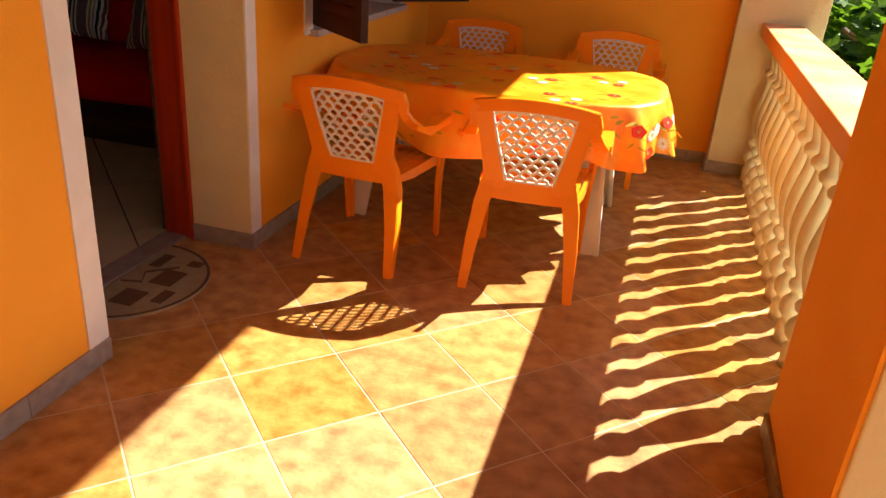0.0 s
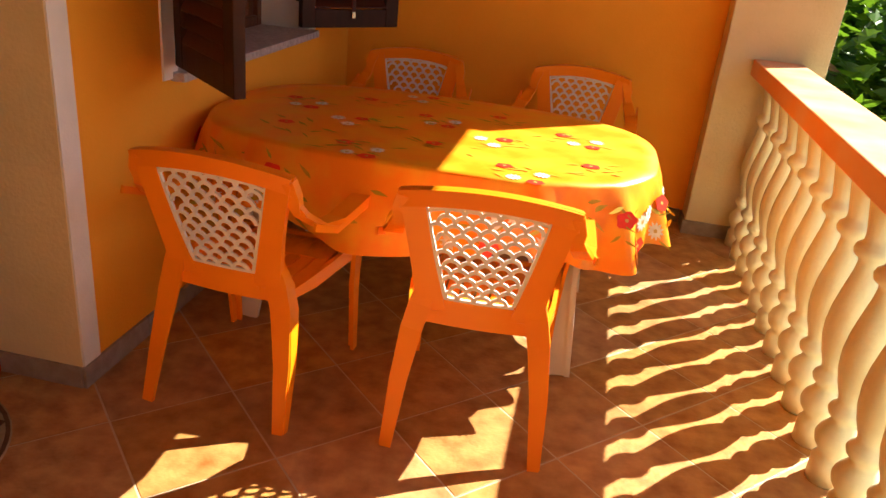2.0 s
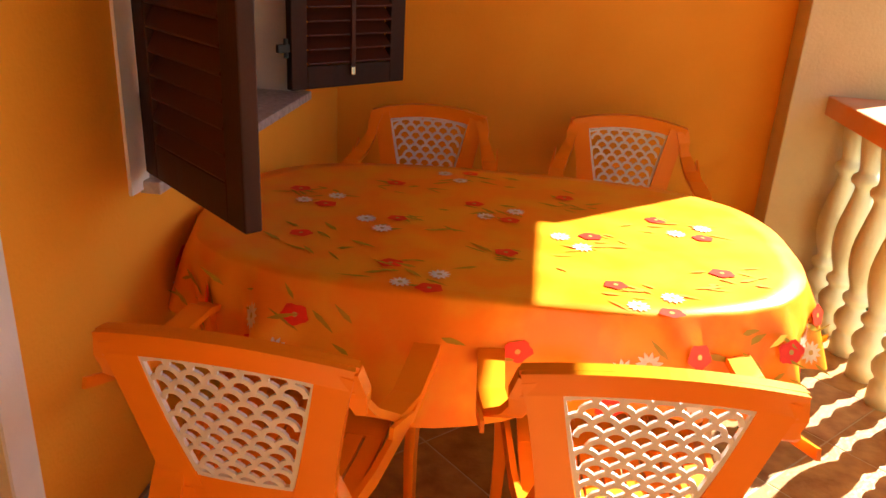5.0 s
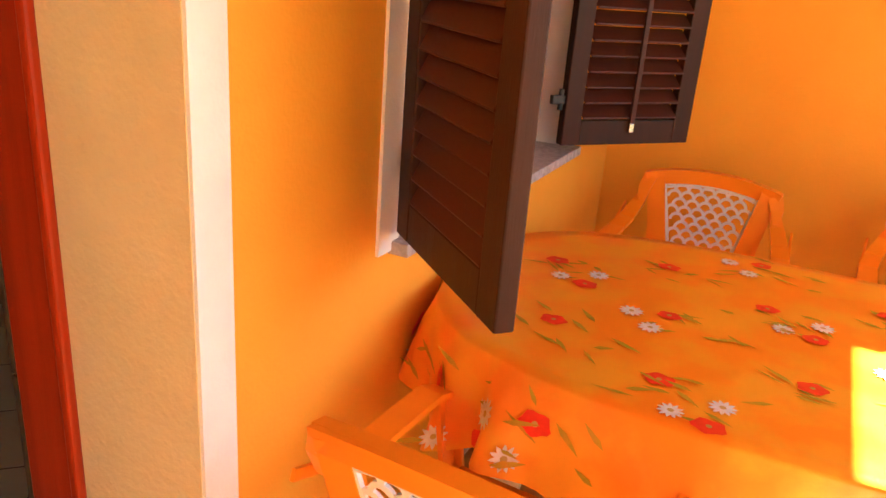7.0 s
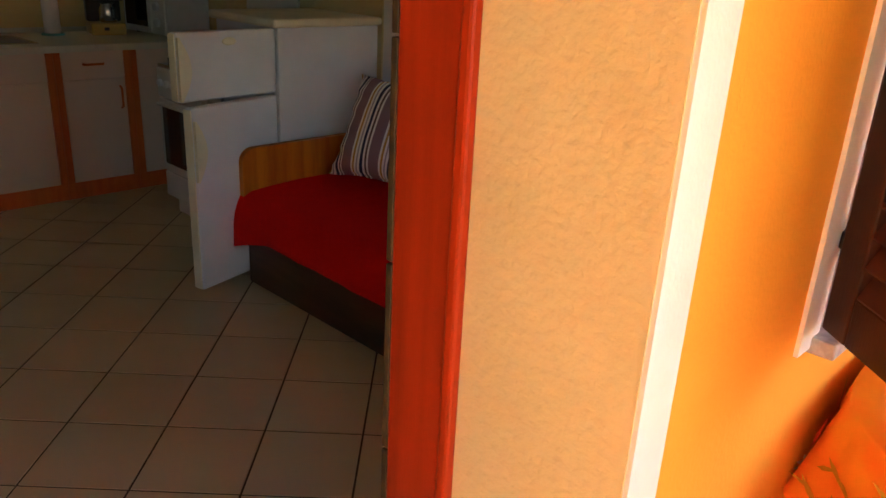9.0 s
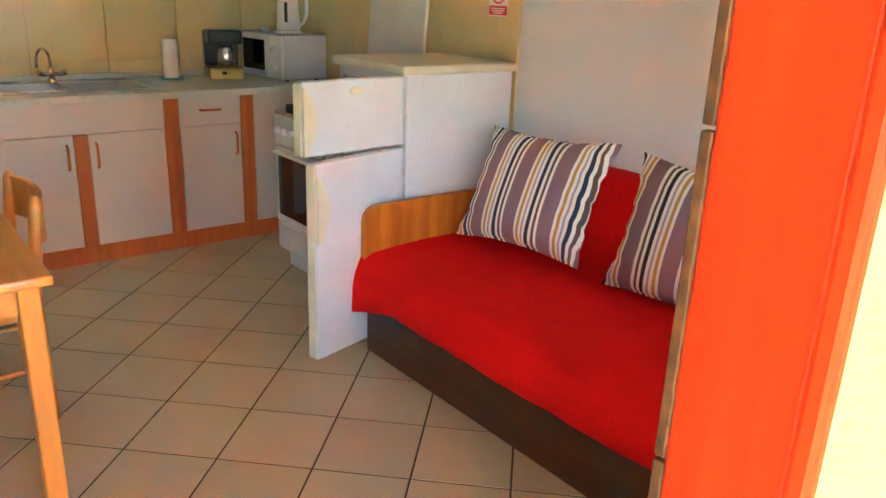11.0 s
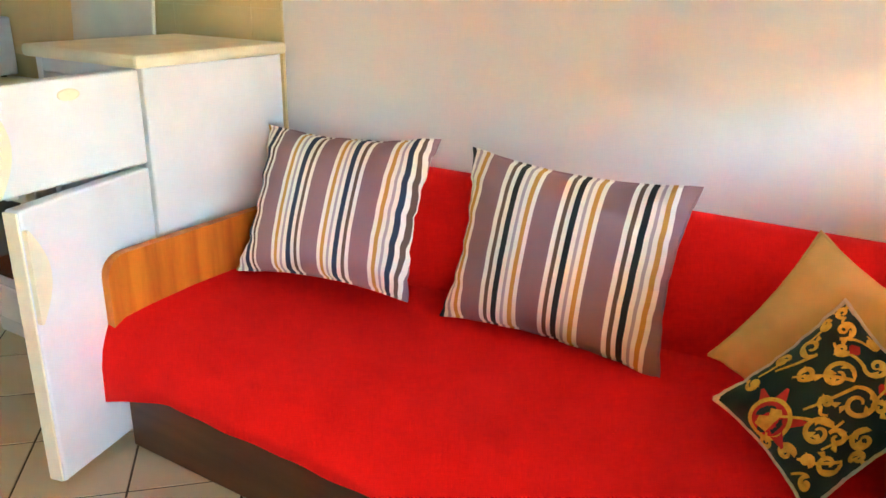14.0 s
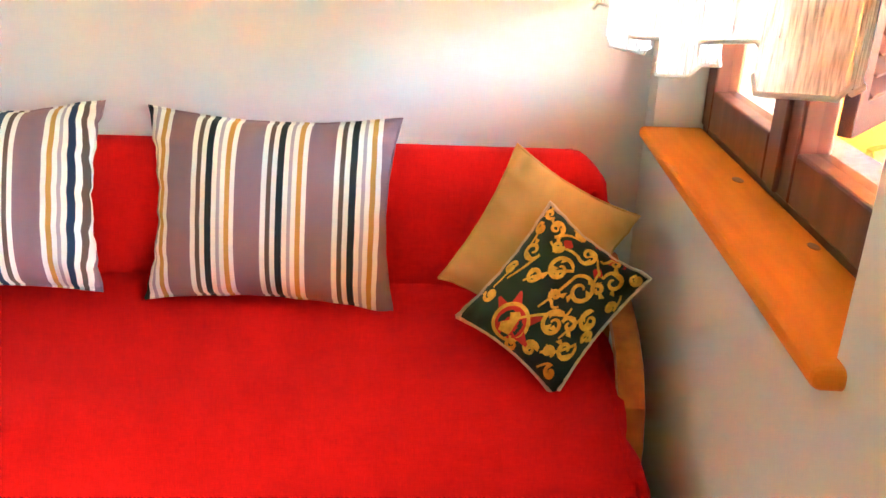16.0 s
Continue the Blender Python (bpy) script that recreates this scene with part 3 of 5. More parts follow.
# ---- terrace table and cloth ----
TX, TY, TA, TB, TZ = 0.848, 4.92, 0.815, 0.53, 0.722


def rim(a, grow=0.0):
    c, s = math.cos(a), math.sin(a)
    e = 2 / 2.9
    return Vector(((TA + grow) * math.copysign(abs(c) ** e, c), (TB + grow) * math.copysign(abs(s) ** e, s), 0))


def cloth_point(a, v):
    """v below 1: on the top, from the middle to the rim; above 1: down the hanging side."""
    if v <= 1:
        p = rim(a) * v
        return Vector((TX + p.x, TY + p.y, TZ + 0.010 + 0.0015 * noise.noise(Vector((p.x * 6, p.y * 6, 0)))))
    h = v - 1
    drop = 0.215 + 0.045 * math.cos(4 * a + 0.3) ** 2 + 0.018 * math.sin(7 * a)
    flare = 0.016 * min(1, h * 5) + h * ((0.035 if math.cos(a) > -0.6 else 0.012) + 0.034 * math.sin(15 * a + 1.3 * math.sin(3 * a)) + 0.018 * math.sin(27 * a + 1))
    p = rim(a, flare)
    return Vector((TX + p.x, TY + p.y, TZ + 0.010 - h * drop - 0.012 * min(1, h * 6)))


def make_table():
    ob = thing("terrace_table", "white plastic oval terrace table under a printed cloth", "table")
    part("tabletop", prism(bmesh.new(), [(TX + rim(2 * math.pi * i / 64).x, TY + rim(2 * math.pi * i / 64).y) for i in range(64)], TZ - 0.035, TZ, 0.006), TABLE_WHITE, ob)
    part("apron", solid(TX - 0.55, TY - 0.33, TZ - 0.11, TX + 0.55, TY + 0.33, TZ - 0.035, bevel=0.02), TABLE_WHITE, ob)
    for sx in (-1, 1):
        for sy in (-1, 1):
            bm = bmesh.new()
            bar(bm, [(TX + sx * 0.52, TY + sy * 0.30, TZ - 0.06), (TX + sx * 0.55, TY + sy * 0.33, 0.35), (TX + sx * 0.59, TY + sy * 0.37, 0.0)], [0.13, 0.11, 0.085], 0.02, (1, 0, 0))
            bar(bm, [(TX + sx * 0.575, TY + sy * 0.28, TZ - 0.06), (TX + sx * 0.595, TY + sy * 0.32, 0.35), (TX + sx * 0.625, TY + sy * 0.36, 0.0)], [0.07, 0.06, 0.05], 0.02, (0, 1, 0))
            part("leg", bm, TABLE_WHITE, ob)
    cloth = thing("tablecloth", "orange oilcloth printed with red poppies and white daisies", "tablecloth")
    bm = bmesh.new()
    seg, vs = 220, [0.0] + [i / 14 for i in range(1, 15)] + [1.03, 1.1, 1.25, 1.4, 1.55, 1.7, 1.85, 2.0]
    centre = bm.verts.new(cloth_point(0, 0))
    rings = [[bm.verts.new(cloth_point(2 * math.pi * i / seg, v)) for i in range(seg)] for v in vs[1:]]
    for i in range(seg):
        bm.faces.new((centre, rings[0][i], rings[0][(i + 1) % seg]))
    for a, c in zip(rings, rings[1:]):
        for i in range(seg):
            bm.faces.new((a[i], c[i], c[(i + 1) % seg], a[(i + 1) % seg]))
    part("cloth", bm, CLOTH, cloth, smooth=True)

    def on_top(x, y):
        """Maps print offsets to places on the flat top."""
        return lambda a, c: (Vector((x + a, y + c, TZ + 0.0125 + 0.0015 * noise.noise(Vector(((x + a - TX) * 6, (y + c - TY) * 6, 0))))), Vector((1, 0, 0)), Vector((0, 1, 0)), Vector((0, 0, 1)))

    def on_side(angle, v):
        """Maps print offsets to places on the hanging side."""
        def place(a, c):
            g, h = angle + a / 0.68, max(1.12, min(1.9, v - c / 0.24))
            p = cloth_point(g, h)
            u = (cloth_point(g + 0.02, h) - cloth_point(g - 0.02, h)).normalized()
            w = (cloth_point(g, h - 0.1) - cloth_point(g, h + 0.1)).normalized()
            n_ = u.cross(w).normalized()
            return p + n_ * 0.004, u, w, n_
        return place

    def blob(bm, place, u, w, n_, r, lobes, depth, seg=18, squash=1.0, turn=0.0, lift=0.0):
        ctr = bm.verts.new(place + n_ * (0.0006 + lift))
        pts = []
        for i in range(seg):
            a = 2 * math.pi * i / seg
            rr = r * (1 - depth * (0.5 + 0.5 * math.cos(lobes * a)))
            pts.append(bm.verts.new(place + u * rr * math.cos(a + turn) + w * rr * squash * math.sin(a + turn) + n_ * (0.0006 + lift)))
        for i in range(seg):
            bm.faces.new((ctr, pts[i], pts[(i + 1) % seg]))

    def leaf(bm, place, u, w, n_, length, width, turn):
        d = u * math.cos(turn) + w * math.sin(turn)
        e = -u * math.sin(turn) + w * math.cos(turn)
        v = [bm.verts.new(place + d * length * t + e * width * k + n_ * 0.0004) for t, k in ((0.15, 0), (0.45, 0.5), (0.75, 0.35), (1, 0), (0.7, -0.3), (0.4, -0.5))]
        bm.faces.new(v)

    red, white, green, core = bmesh.new(), bmesh.new(), bmesh.new(), bmesh.new()
    rng = random.Random(5)

    def bouquet(where, size, kind):
        spots = {0: [("r", 0, 0), ("d", -0.10, -0.03), ("d", -0.03, -0.11)], 1: [("r", 0, 0), ("d", 0.05, -0.125), ("d", 0.15, -0.05), ("r", 0.134, -0.146)], 2: [("r", 0, 0)]}[kind]
        for what, a, c in spots:
            q, u, w, n_ = where(a * size, c * size)
            if what == "r":
                blob(red, q, u, w, n_, rng.uniform(0.036, 0.043) * size, 5, 0.2, squash=0.8, turn=rng.uniform(0, 6))
                blob(core, q, u, w, n_, 0.007 * size, 1, 0.0, 8, lift=0.0005)
            else:
                blob(white, q, u, w, n_, rng.uniform(0.032, 0.038) * size, 11, 0.42, seg=44, turn=rng.uniform(0, 6))
                blob(core, q, u, w, n_, 0.008 * size, 1, 0.0, 8, lift=0.0005)
        for k in range(10):
            q, u, w, n_ = where(rng.uniform(-0.08, 0.16) * size, rng.uniform(-0.14, 0.05) * size)
            leaf(green, q, u, w, n_, rng.uniform(0.05, 0.12) * size, rng.uniform(0.008, 0.018) * size, rng.uniform(-0.9, 0.6) + (math.pi if k % 3 == 0 else 0))

    for i in range(-3, 4):
        for j in range(-2, 3):
            ox, oy = 0.238 + 0.54 * i + 0.16 * j, 5.054 + 0.512 * j
            for dx, dy, kind in ((0, 0, 1), (0.338, -0.190, 0), (0.274, 0.140, 2)):
                x, y = ox + dx, oy + dy
                if ((abs(x - TX) / (TA - 0.06)) ** 2.9 + (abs(y - TY) / (TB - 0.06)) ** 2.9) < 1:
                    bouquet(on_top(x, y), 0.84, kind)
    for k in range(15):
        bouquet(on_side(2 * math.pi * (k + 0.35) / 15, 1.35), 0.95, k % 2)
    tagged(part("poppy_print", red, POPPY, cloth, "printed red poppies"), kind="stuff")
    tagged(part("daisy_print", white, DAISY, cloth, "printed white daisies"), kind="stuff")
    tagged(part("leaf_print", green, PRINT_LEAF, cloth, "printed olive leaves"), kind="stuff")
    tagged(part("flower_heart_print", core, YELLOW_PLASTIC, cloth), kind="stuff")


make_table()


# ---- shutters and window ----
def make_shutter(m, swing, label, rod, W):
    """A louvred leaf; local x runs from the hinge, y is its thickness, z its height."""
    ob = thing("window_shutter", label, "shutter", m, "shutters of the window")
    H, T = 1.17, 0.038
    part("stile", solid(0, -T / 2, 0, 0.07, T / 2, H, bevel=0.004), SHUTTER, ob)
    part("stile", solid(W - 0.075, -T / 2, 0, W, T / 2, H, bevel=0.004), SHUTTER, ob)
    part("bottom_rail", solid(0.07, -T / 2 + 0.001, 0, W - 0.075, T / 2 - 0.001, 0.085, bevel=0.003), SHUTTER, ob)
    part("top_rail", solid(0.07, -T / 2 + 0.001, H - 0.085, W - 0.075, T / 2 - 0.001, H, bevel=0.003), SHUTTER, ob)
    z = 0.115
    first = None
    while z < H - 0.1:
        if first is None:
            first = part("slat", solid(0.071, -0.034, -0.005, W - 0.076, 0.034, 0.005, bevel=0.003, segments=1), LOUVRE, ob)
            s = first
        else:
            s = new("slat", first.data)
            s.parent = ob
        s.matrix_basis = pose(0, 0, z, swing, 0, 0)
        z += 0.052
    if rod:
        side = -1 if swing > 0 else 1
        part("tilt_rod", solid(W / 2 - 0.010, side * 0.030 - 0.006, 0.075, W / 2 + 0.010, side * 0.030 + 0.006, H - 0.1, bevel=0.003), LOUVRE, ob)
        part("catch", solid(W / 2 - 0.010, side * 0.026 - 0.010, 0.045, W / 2 + 0.010, side * 0.026 + 0.004, 0.078, bevel=0.003), STEEL, ob, "small worn brass catch")
    for hz in (0.14, H - 0.16):
        bm = bmesh.new()
        box(bm, -0.05, -0.010, hz, 0.03, 0.010, hz + 0.030, bevel=0.003)
        lathe(bm, [(0.009, hz - 0.02), (0.009, hz + 0.05)], 10, (-0.012, 0))
        part("hinge", bm, IRON, ob, "black iron hinge")
    return ob


make_shutter(pose(0.030, 4.545, 0.912, 0, 0, -42), 62, "dark brown louvred wooden shutter swung open from the wall", False, 0.505)
make_shutter(pose(0.01, 5.665, 0.915, 0, 0, 50), 40, "dark brown louvred wooden shutter with a tilt rod, swung open", True, 0.545)

win = tagged(new("window_1"), "dark brown wooden casement window with two glazed leaves", "window", kind="structure")
XW = -0.288
bm = bmesh.new()
for a in ((WIN_Y0, WIN_Z0, WIN_Y0 + 0.05, WIN_Z1), (WIN_Y1 - 0.05, WIN_Z0, WIN_Y1, WIN_Z1), (WIN_Y0 + 0.05, WIN_Z0 - 0.0, WIN_Y1 - 0.05, WIN_Z0 + 0.05), (WIN_Y0 + 0.05, WIN_Z1 - 0.05, WIN_Y1 - 0.05, WIN_Z1)):
    box(bm, XW - 0.02, a[0], a[1], XW + 0.05, a[2], a[3], bevel=0.004)
part("window_frame", bm, MAHOGANY, win)
mid = (WIN_Y0 + WIN_Y1) / 2
for y0, y1 in ((WIN_Y0 + 0.035, mid - 0.002), (mid + 0.002, WIN_Y1 - 0.035)):
    bm = bmesh.new()
    z0, z1 = WIN_Z0 + 0.035, WIN_Z1 - 0.035
    for a in ((y0, z0, y0 + 0.075, z1), (y1 - 0.075, z0, y1, z1), (y0 + 0.075, z0, y1 - 0.075, z0 + 0.10), (y0 + 0.075, z1 - 0.085, y1 - 0.075, z1)):
        box(bm, XW - 0.035, a[0], a[1], XW + 0.03, a[2], a[3], bevel=0.006)
    leafo = part("casement", bm, MAHOGANY, win)
    pane = part("pane", solid(XW - 0.003, y0 + 0.072, z0 + 0.095, XW + 0.001, y1 - 0.072, z1 - 0.08), GLASS, leafo)
    pane.visible_shadow = False
bm = solid(XW - 0.045, mid - 0.022, WIN_Z0 + 0.04, XW - 0.034, mid + 0.022, WIN_Z1 - 0.04, bevel=0.004)
part("cover_strip", bm, MAHOGANY, win)
sill = tagged(new("window_sill"), "varnished pine window board with dark knots", "sill", kind="structure")
bm = solid(-0.478, WIN_Y0 - 0.035, WIN_Z0 - 0.012, XW - 0.02, WIN_Y1 - 0.003, WIN_Z0 + 0.020, bevel=0.013, segments=3)
part("board", bm, SILL_PINE, sill)
for i, (x, y, r) in enumerate(((-0.352, 5.30, 0.017), (-0.332, 4.93, 0.014))):
    bm = bmesh.new()
    lathe(bm, [(r, 0.0), (r * 0.9, 0.0012), (r * 0.5, 0.0016)], 16)
    o = part("knot", bm, KNOT, sill)
    o.location, o.scale = (x, y, WIN_Z0 + 0.0195), (0.7, 1.3, 1)


def make_curtain(x, y0, y1, z_top, drop, waves, label):
    ob = thing("lace_curtain", label, "curtain", None, "lace curtains of the window")
    bm = bmesh.new()
    nu, nv = 90, 16
    grid = []
    for i in range(nu + 1):
        u = i / nu
        col = []
        for j in range(nv + 1):
            v = j / nv
            zz = z_top - v * (drop + 0.045 * math.sin(u * 4.2 - 1.3) + 0.018 * math.floor(math.sin(u * waves * 3.1) * 1.2))
            col.append(bm.verts.new((x - 0.055 * u + (0.010 + 0.026 * v) * math.sin(u * waves * 2 * math.pi + 0.6 * math.sin(5 * u)), y0 + (y1 - y0) * u + 0.012 * v * math.sin(u * 40), zz)))
        grid.append(col)
    for i in range(nu):
        for j in range(nv):
            bm.faces.new((grid[i][j], grid[i + 1][j], grid[i + 1][j + 1], grid[i][j + 1]))
    edge = [tuple(col[-1].co) for col in grid]
    part("cloth", bm, LACE, ob, smooth=True)
    bm = bmesh.new()
    tube(bm, edge, 0.0035, 6)
    part("hem", bm, PAPER, ob)
    return ob


make_curtain(-0.535, WIN_Y0 - 0.10, BACK_Y - 0.06, 2.20, 1.000, 6, "short white lace curtain hanging in front of the window")
rod = thing("curtain_rod", "thin white curtain rod above the window", "curtain rod")
part("rod", tube(bmesh.new(), [(-0.535, WIN_Y0 - 0.14, 2.205), (-0.59, BACK_Y - 0.03, 2.205)], 0.009), WHITE_PLASTIC, rod)
for y, x in ((WIN_Y0 - 0.12, -0.537), (BACK_Y - 0.05, -0.589)):
    part("bracket", solid(x - 0.006, y - 0.008, 2.19, X_IN + 0.001, y + 0.008, 2.22), WHITE_PLASTIC, rod)


# ---- door mat ----
mat_ob = thing("door_mat", "half-round beige and brown door mat on the threshold", "mat")
outline = [(-0.32, 3.13)] + [(-0.32 + 0.34 * math.sin(math.pi * i / 24), 3.475 - 0.345 * math.cos(math.pi * i / 24)) for i in range(1, 24)] + [(-0.32, 3.82)]
part("pile", prism(bmesh.new(), outline, 0.0, 0.010, 0.003), RUG, mat_ob)
bm = bmesh.new()
for x0, y0, x1, y1 in ((-0.24, 3.28, -0.14, 3.40), (-0.20, 3.47, -0.10, 3.60), (-0.29, 3.60, -0.24, 3.72), (-0.10, 3.34, -0.05, 3.44), (-0.15, 3.66, -0.09, 3.71)):
    box(bm, x0, y0, 0.0095, x1, y1, 0.0125, bevel=0.001, segments=1)
bar(bm, [(-0.30, 3.44, 0.011), (-0.22, 3.46, 0.011), (-0.26, 3.54, 0.011), (-0.16, 3.63, 0.011)], 0.012, 0.003, (0, 0, 1))
rim_pts = [(p[0] * 0.97 - 0.006, 3.46 + (p[1] - 3.46) * 0.96, 0.0105) for p in outline]
bar(bm, rim_pts, 0.003, 0.012, (0, 0, 1))
part("pattern", bm, RUG_DARK, mat_ob, "dark brown woven shapes")


# ---- sofa ----
def make_sofa():
    ob = thing("sofa_bed", "sofa bed under a bright red throw with wooden arms", "sofa")
    x0, x1, zs = -2.595, -0.585, 0.435
    part("base", solid(x0, 4.970, 0.0, x1, 5.78, 0.30, bevel=0.006), SOFA_BASE, ob, "dark brown veneered base board")
    part("mattress", solid(x0 + 0.045, 4.96, 0.302, x1 - 0.01, 5.70, 0.42, bevel=0.03), SEAT_FABRIC, ob)
    # left arm: a board with a rounded front corner
    r = 0.07
    prof = [(5.80, 0.302), (4.945, 0.302), (4.945, 0.645 - r)] + [(4.945 + r - r * math.cos(a * math.pi / 16), 0.645 - r + r * math.sin(a * math.pi / 16)) for a in range(1, 9)] + [(5.80, 0.645)]
    bm = bmesh.new()
    lo = [bm.verts.new((-2.607, y, z)) for y, z in prof]
    hi = [bm.verts.new((-2.573, y, z)) for y, z in prof]
    for i in range(len(prof)):
        bm.faces.new((lo[i], lo[(i + 1) % len(prof)], hi[(i + 1) % len(prof)], hi[i]))
    bm.faces.new(lo[::-1]), bm.faces.new(hi)
    part("arm_board", bm, SOFA_WOOD, ob, "varnished wooden arm board")
    bm = bmesh.new()
    loop = [(5.74, 0.53), (5.60, 0.525), (5.45, 0.515), (5.34, 0.495), (5.25, 0.455), (5.195, 0.395), (5.17, 0.32), (5.16, 0.20), (5.16, 0.0)]
    bar(bm, [(-0.538, y, z) for y, z in loop], 0.060, 0.030, (1, 0, 0))
    box(bm, -0.568, 5.72, 0.0, -0.508, 5.755, 0.545, bevel=0.004)
    part("arm_loop", bm, SOFA_WOOD, ob, "bent wooden arm")
    # throw over the seat: rounded front edge, hanging hem with slight waves
    bm = bmesh.new()
    nu, grid = 90, []
    for i in range(nu + 1):
        u = i / nu
        x = -2.615 + (-0.57 + 2.615) * u
        w = 0.003 * math.sin(u * 31) + 0.002 * math.sin(u * 73 + 1)
        lift = 0.0
        if u < 0.09:
            lift = 0.10 * (1 - u / 0.09) ** 2 * 0.35
        if u > 0.97:
            lift = -0.03 * (u - 0.97) / 0.03
        hem = 0.272 + 0.004 * math.sin(u * 9 + 0.4) - 0.085 * max(0.0, 1 - u / 0.16) ** 1.3
        rows = [(5.67, zs + 0.035 + lift), (5.60, zs + 0.006 + lift), (5.45, zs + lift + 0.004 * math.sin(u * 12)), (5.25, zs + 0.004 * math.sin(u * 17 + 2) + lift), (5.08, zs + lift * 0.8), (4.985, zs - 0.004 + lift * 0.6), (4.950, zs - 0.018 + lift * 0.4),
                (4.928, zs - 0.045), (4.915 - w * 0.4, 0.36), (4.905 - w * 0.8, 0.31), (4.900 - w, hem)]
        grid.append([bm.verts.new((x + 0.004 * math.sin(z * 40), y, z)) for y, z in rows])
    for i in range(nu):
        for j in range(len(grid[0]) - 1):
            bm.faces.new((grid[i][j], grid[i + 1][j], grid[i + 1][j + 1], grid[i][j + 1]))
    o = part("seat_throw", bm, RED_THROW, ob, "bright red cotton throw", smooth=True)
    md = o.modifiers.new("thick", "SOLIDIFY")
    md.thickness, md.offset = 0.005, -1
    # right side fall of the throw, over the bent arm's foot
    bm = bmesh.new()
    grid = []
    for i in range(25):
        u = i / 24
        y = 4.91 + 0.62 * u
        grid.append([bm.verts.new((-0.585 + d + 0.012 * k * math.sin(u * 16), y, z)) for k, (d, z) in enumerate(((0.0, zs - 0.005), (0.02, zs - 0.02), (0.03, 0.36), (0.036, 0.28), (0.04 + 0.03 * (1 - u), 0.16 + 0.08 * u)))])
    for i in range(24):
        for j in range(4):
            bm.faces.new((grid[i][j], grid[i + 1][j], grid[i + 1][j + 1], grid[i][j + 1]))
    o = part("side_fall", bm, RED_THROW, ob, smooth=True)
    md = o.modifiers.new("thick", "SOLIDIFY")
    md.thickness, md.offset = 0.005, 1
    bm = bmesh.new()
    for k in range(6):
        y = 4.93 + 0.05 * k
        tube(bm, [(-0.525, y, 0.18), (-0.515, y + 0.005, 0.13), (-0.512, y, 0.10)], 0.003, 5)
    part("fringe", bm, PAPER, ob, "white fringe threads")
    # back bolster under the throw
    bm = bmesh.new()
    nu, grid = 80, []
    for i in range(nu + 1):
        u = i / nu
        x = -2.50 + (-0.560 + 2.50) * u
        end = max(0.0, (u - 0.955) / 0.045)
        droop = 0.075 * end ** 1.6
        wav = 0.006 * math.sin(u * 43) + 0.010 * math.sin(u * 19 + 1) * (u > 0.55)
        rows = [(5.655 + wav, 0.40), (5.635 + wav, 0.52), (5.630 + wav, 0.66), (5.640 + wav * 0.5, 0.745 - droop * 0.6), (5.670, 0.805 - droop), (5.720, 0.834 - droop), (5.790, 0.832 - droop), (5.845, 0.795 - droop), (5.858, 0.60), (5.858, 0.40)]
        grid.append([bm.verts.new((x, y + 0.05 * end * (5.75 - y), z)) for y, z in rows])
    for i in range(nu):
        for j in range(len(grid[0]) - 1):
            bm.faces.new((grid[i][j], grid[i + 1][j], grid[i + 1][j + 1], grid[i][j + 1]))
    bm.faces.new(grid[0][::-1]), bm.faces.new(grid[-1])
    part("backrest", bm, RED_THROW, ob, "backrest wrapped in the red throw", smooth=True)
    # gathered fold at the right end of the back
    bm = bmesh.new()
    for k in range(4):
        tube(bm, [(-0.60, 5.64 + 0.012 * k, 0.75 - 0.03 * k), (-0.575 + 0.006 * k, 5.66 + 0.03 * k, 0.72 - 0.035 * k), (-0.580, 5.66 + 0.02 * k, 0.62 - 0.03 * k), (-0.60, 5.65 + 0.02 * k, 0.50)], [0.012, 0.020, 0.016, 0.008], 8)
    part("fold", bm, RED_THROW, ob, smooth=True)


make_sofa()


def pillow_point(u, v, w, h, t, side):
    """u, v from -1 to 1 over the face of a stuffed square; side is -1 (front) or 1."""
    x = u * w / 2
    bow_x = 1 - 0.10 * (1 - v * v) * abs(u) ** 3
    bow_z = 1 - 0.11 * (1 - u * u) * abs(v) ** 3
    f = max(0.0, (1 - abs(u) ** 2.6)) ** 0.55 * max(0.0, (1 - abs(v) ** 2.6)) ** 0.55
    crease = 0.006 * math.sin(9 * u + 4 * v) * abs(v) ** 2 + 0.005 * math.sin(21 * u) * abs(v) ** 3 + 0.006 * math.sin(17 * v + 2 + 3 * u) * abs(u) ** 3 + 0.004 * math.sin(33 * v + 5 * u) * abs(u) ** 6
    return Vector((x * bow_x, side * (t / 2 * f) + crease, v * h / 2 * bow_z))


def make_pillow(name, m, w, h, t, mat, label, back=None, group="", piping=None):
    ob = thing(name, label, "cushion", m, group)
    n_ = 36
    for side, mt in ((-1, mat), (1, back or mat)):
        bm = bmesh.new()
        g = [[bm.verts.new(pillow_point(-1 + 2 * i / n_, -1 + 2 * j / n_, w, h, t, side)) for j in range(n_ + 1)] for i in range(n_ + 1)]
        for i in range(n_):
            for j in range(n_):
                bm.faces.new((g[i][j], g[i + 1][j], g[i + 1][j + 1], g[i][j + 1]) if side < 0 else (g[i][j], g[i][j + 1], g[i + 1][j + 1], g[i + 1][j]))
        part("front" if side < 0 else "back", bm, mt, ob, smooth=True)
    bm = bmesh.new()
    edge = [(-1 + 2 * i / 24, -1) for i in range(24)] + [(1, -1 + 2 * i / 24) for i in range(24)] + [(1 - 2 * i / 24, 1) for i in range(24)] + [(-1, 1 - 2 * i / 24) for i in range(25)]
    tube(bm, [pillow_point(u, v, w, h, t, -1) for u, v in edge], 0.0035 if piping is None else 0.0055, 6)
    part("seam", bm, piping or mat, ob, smooth=True)
    return ob


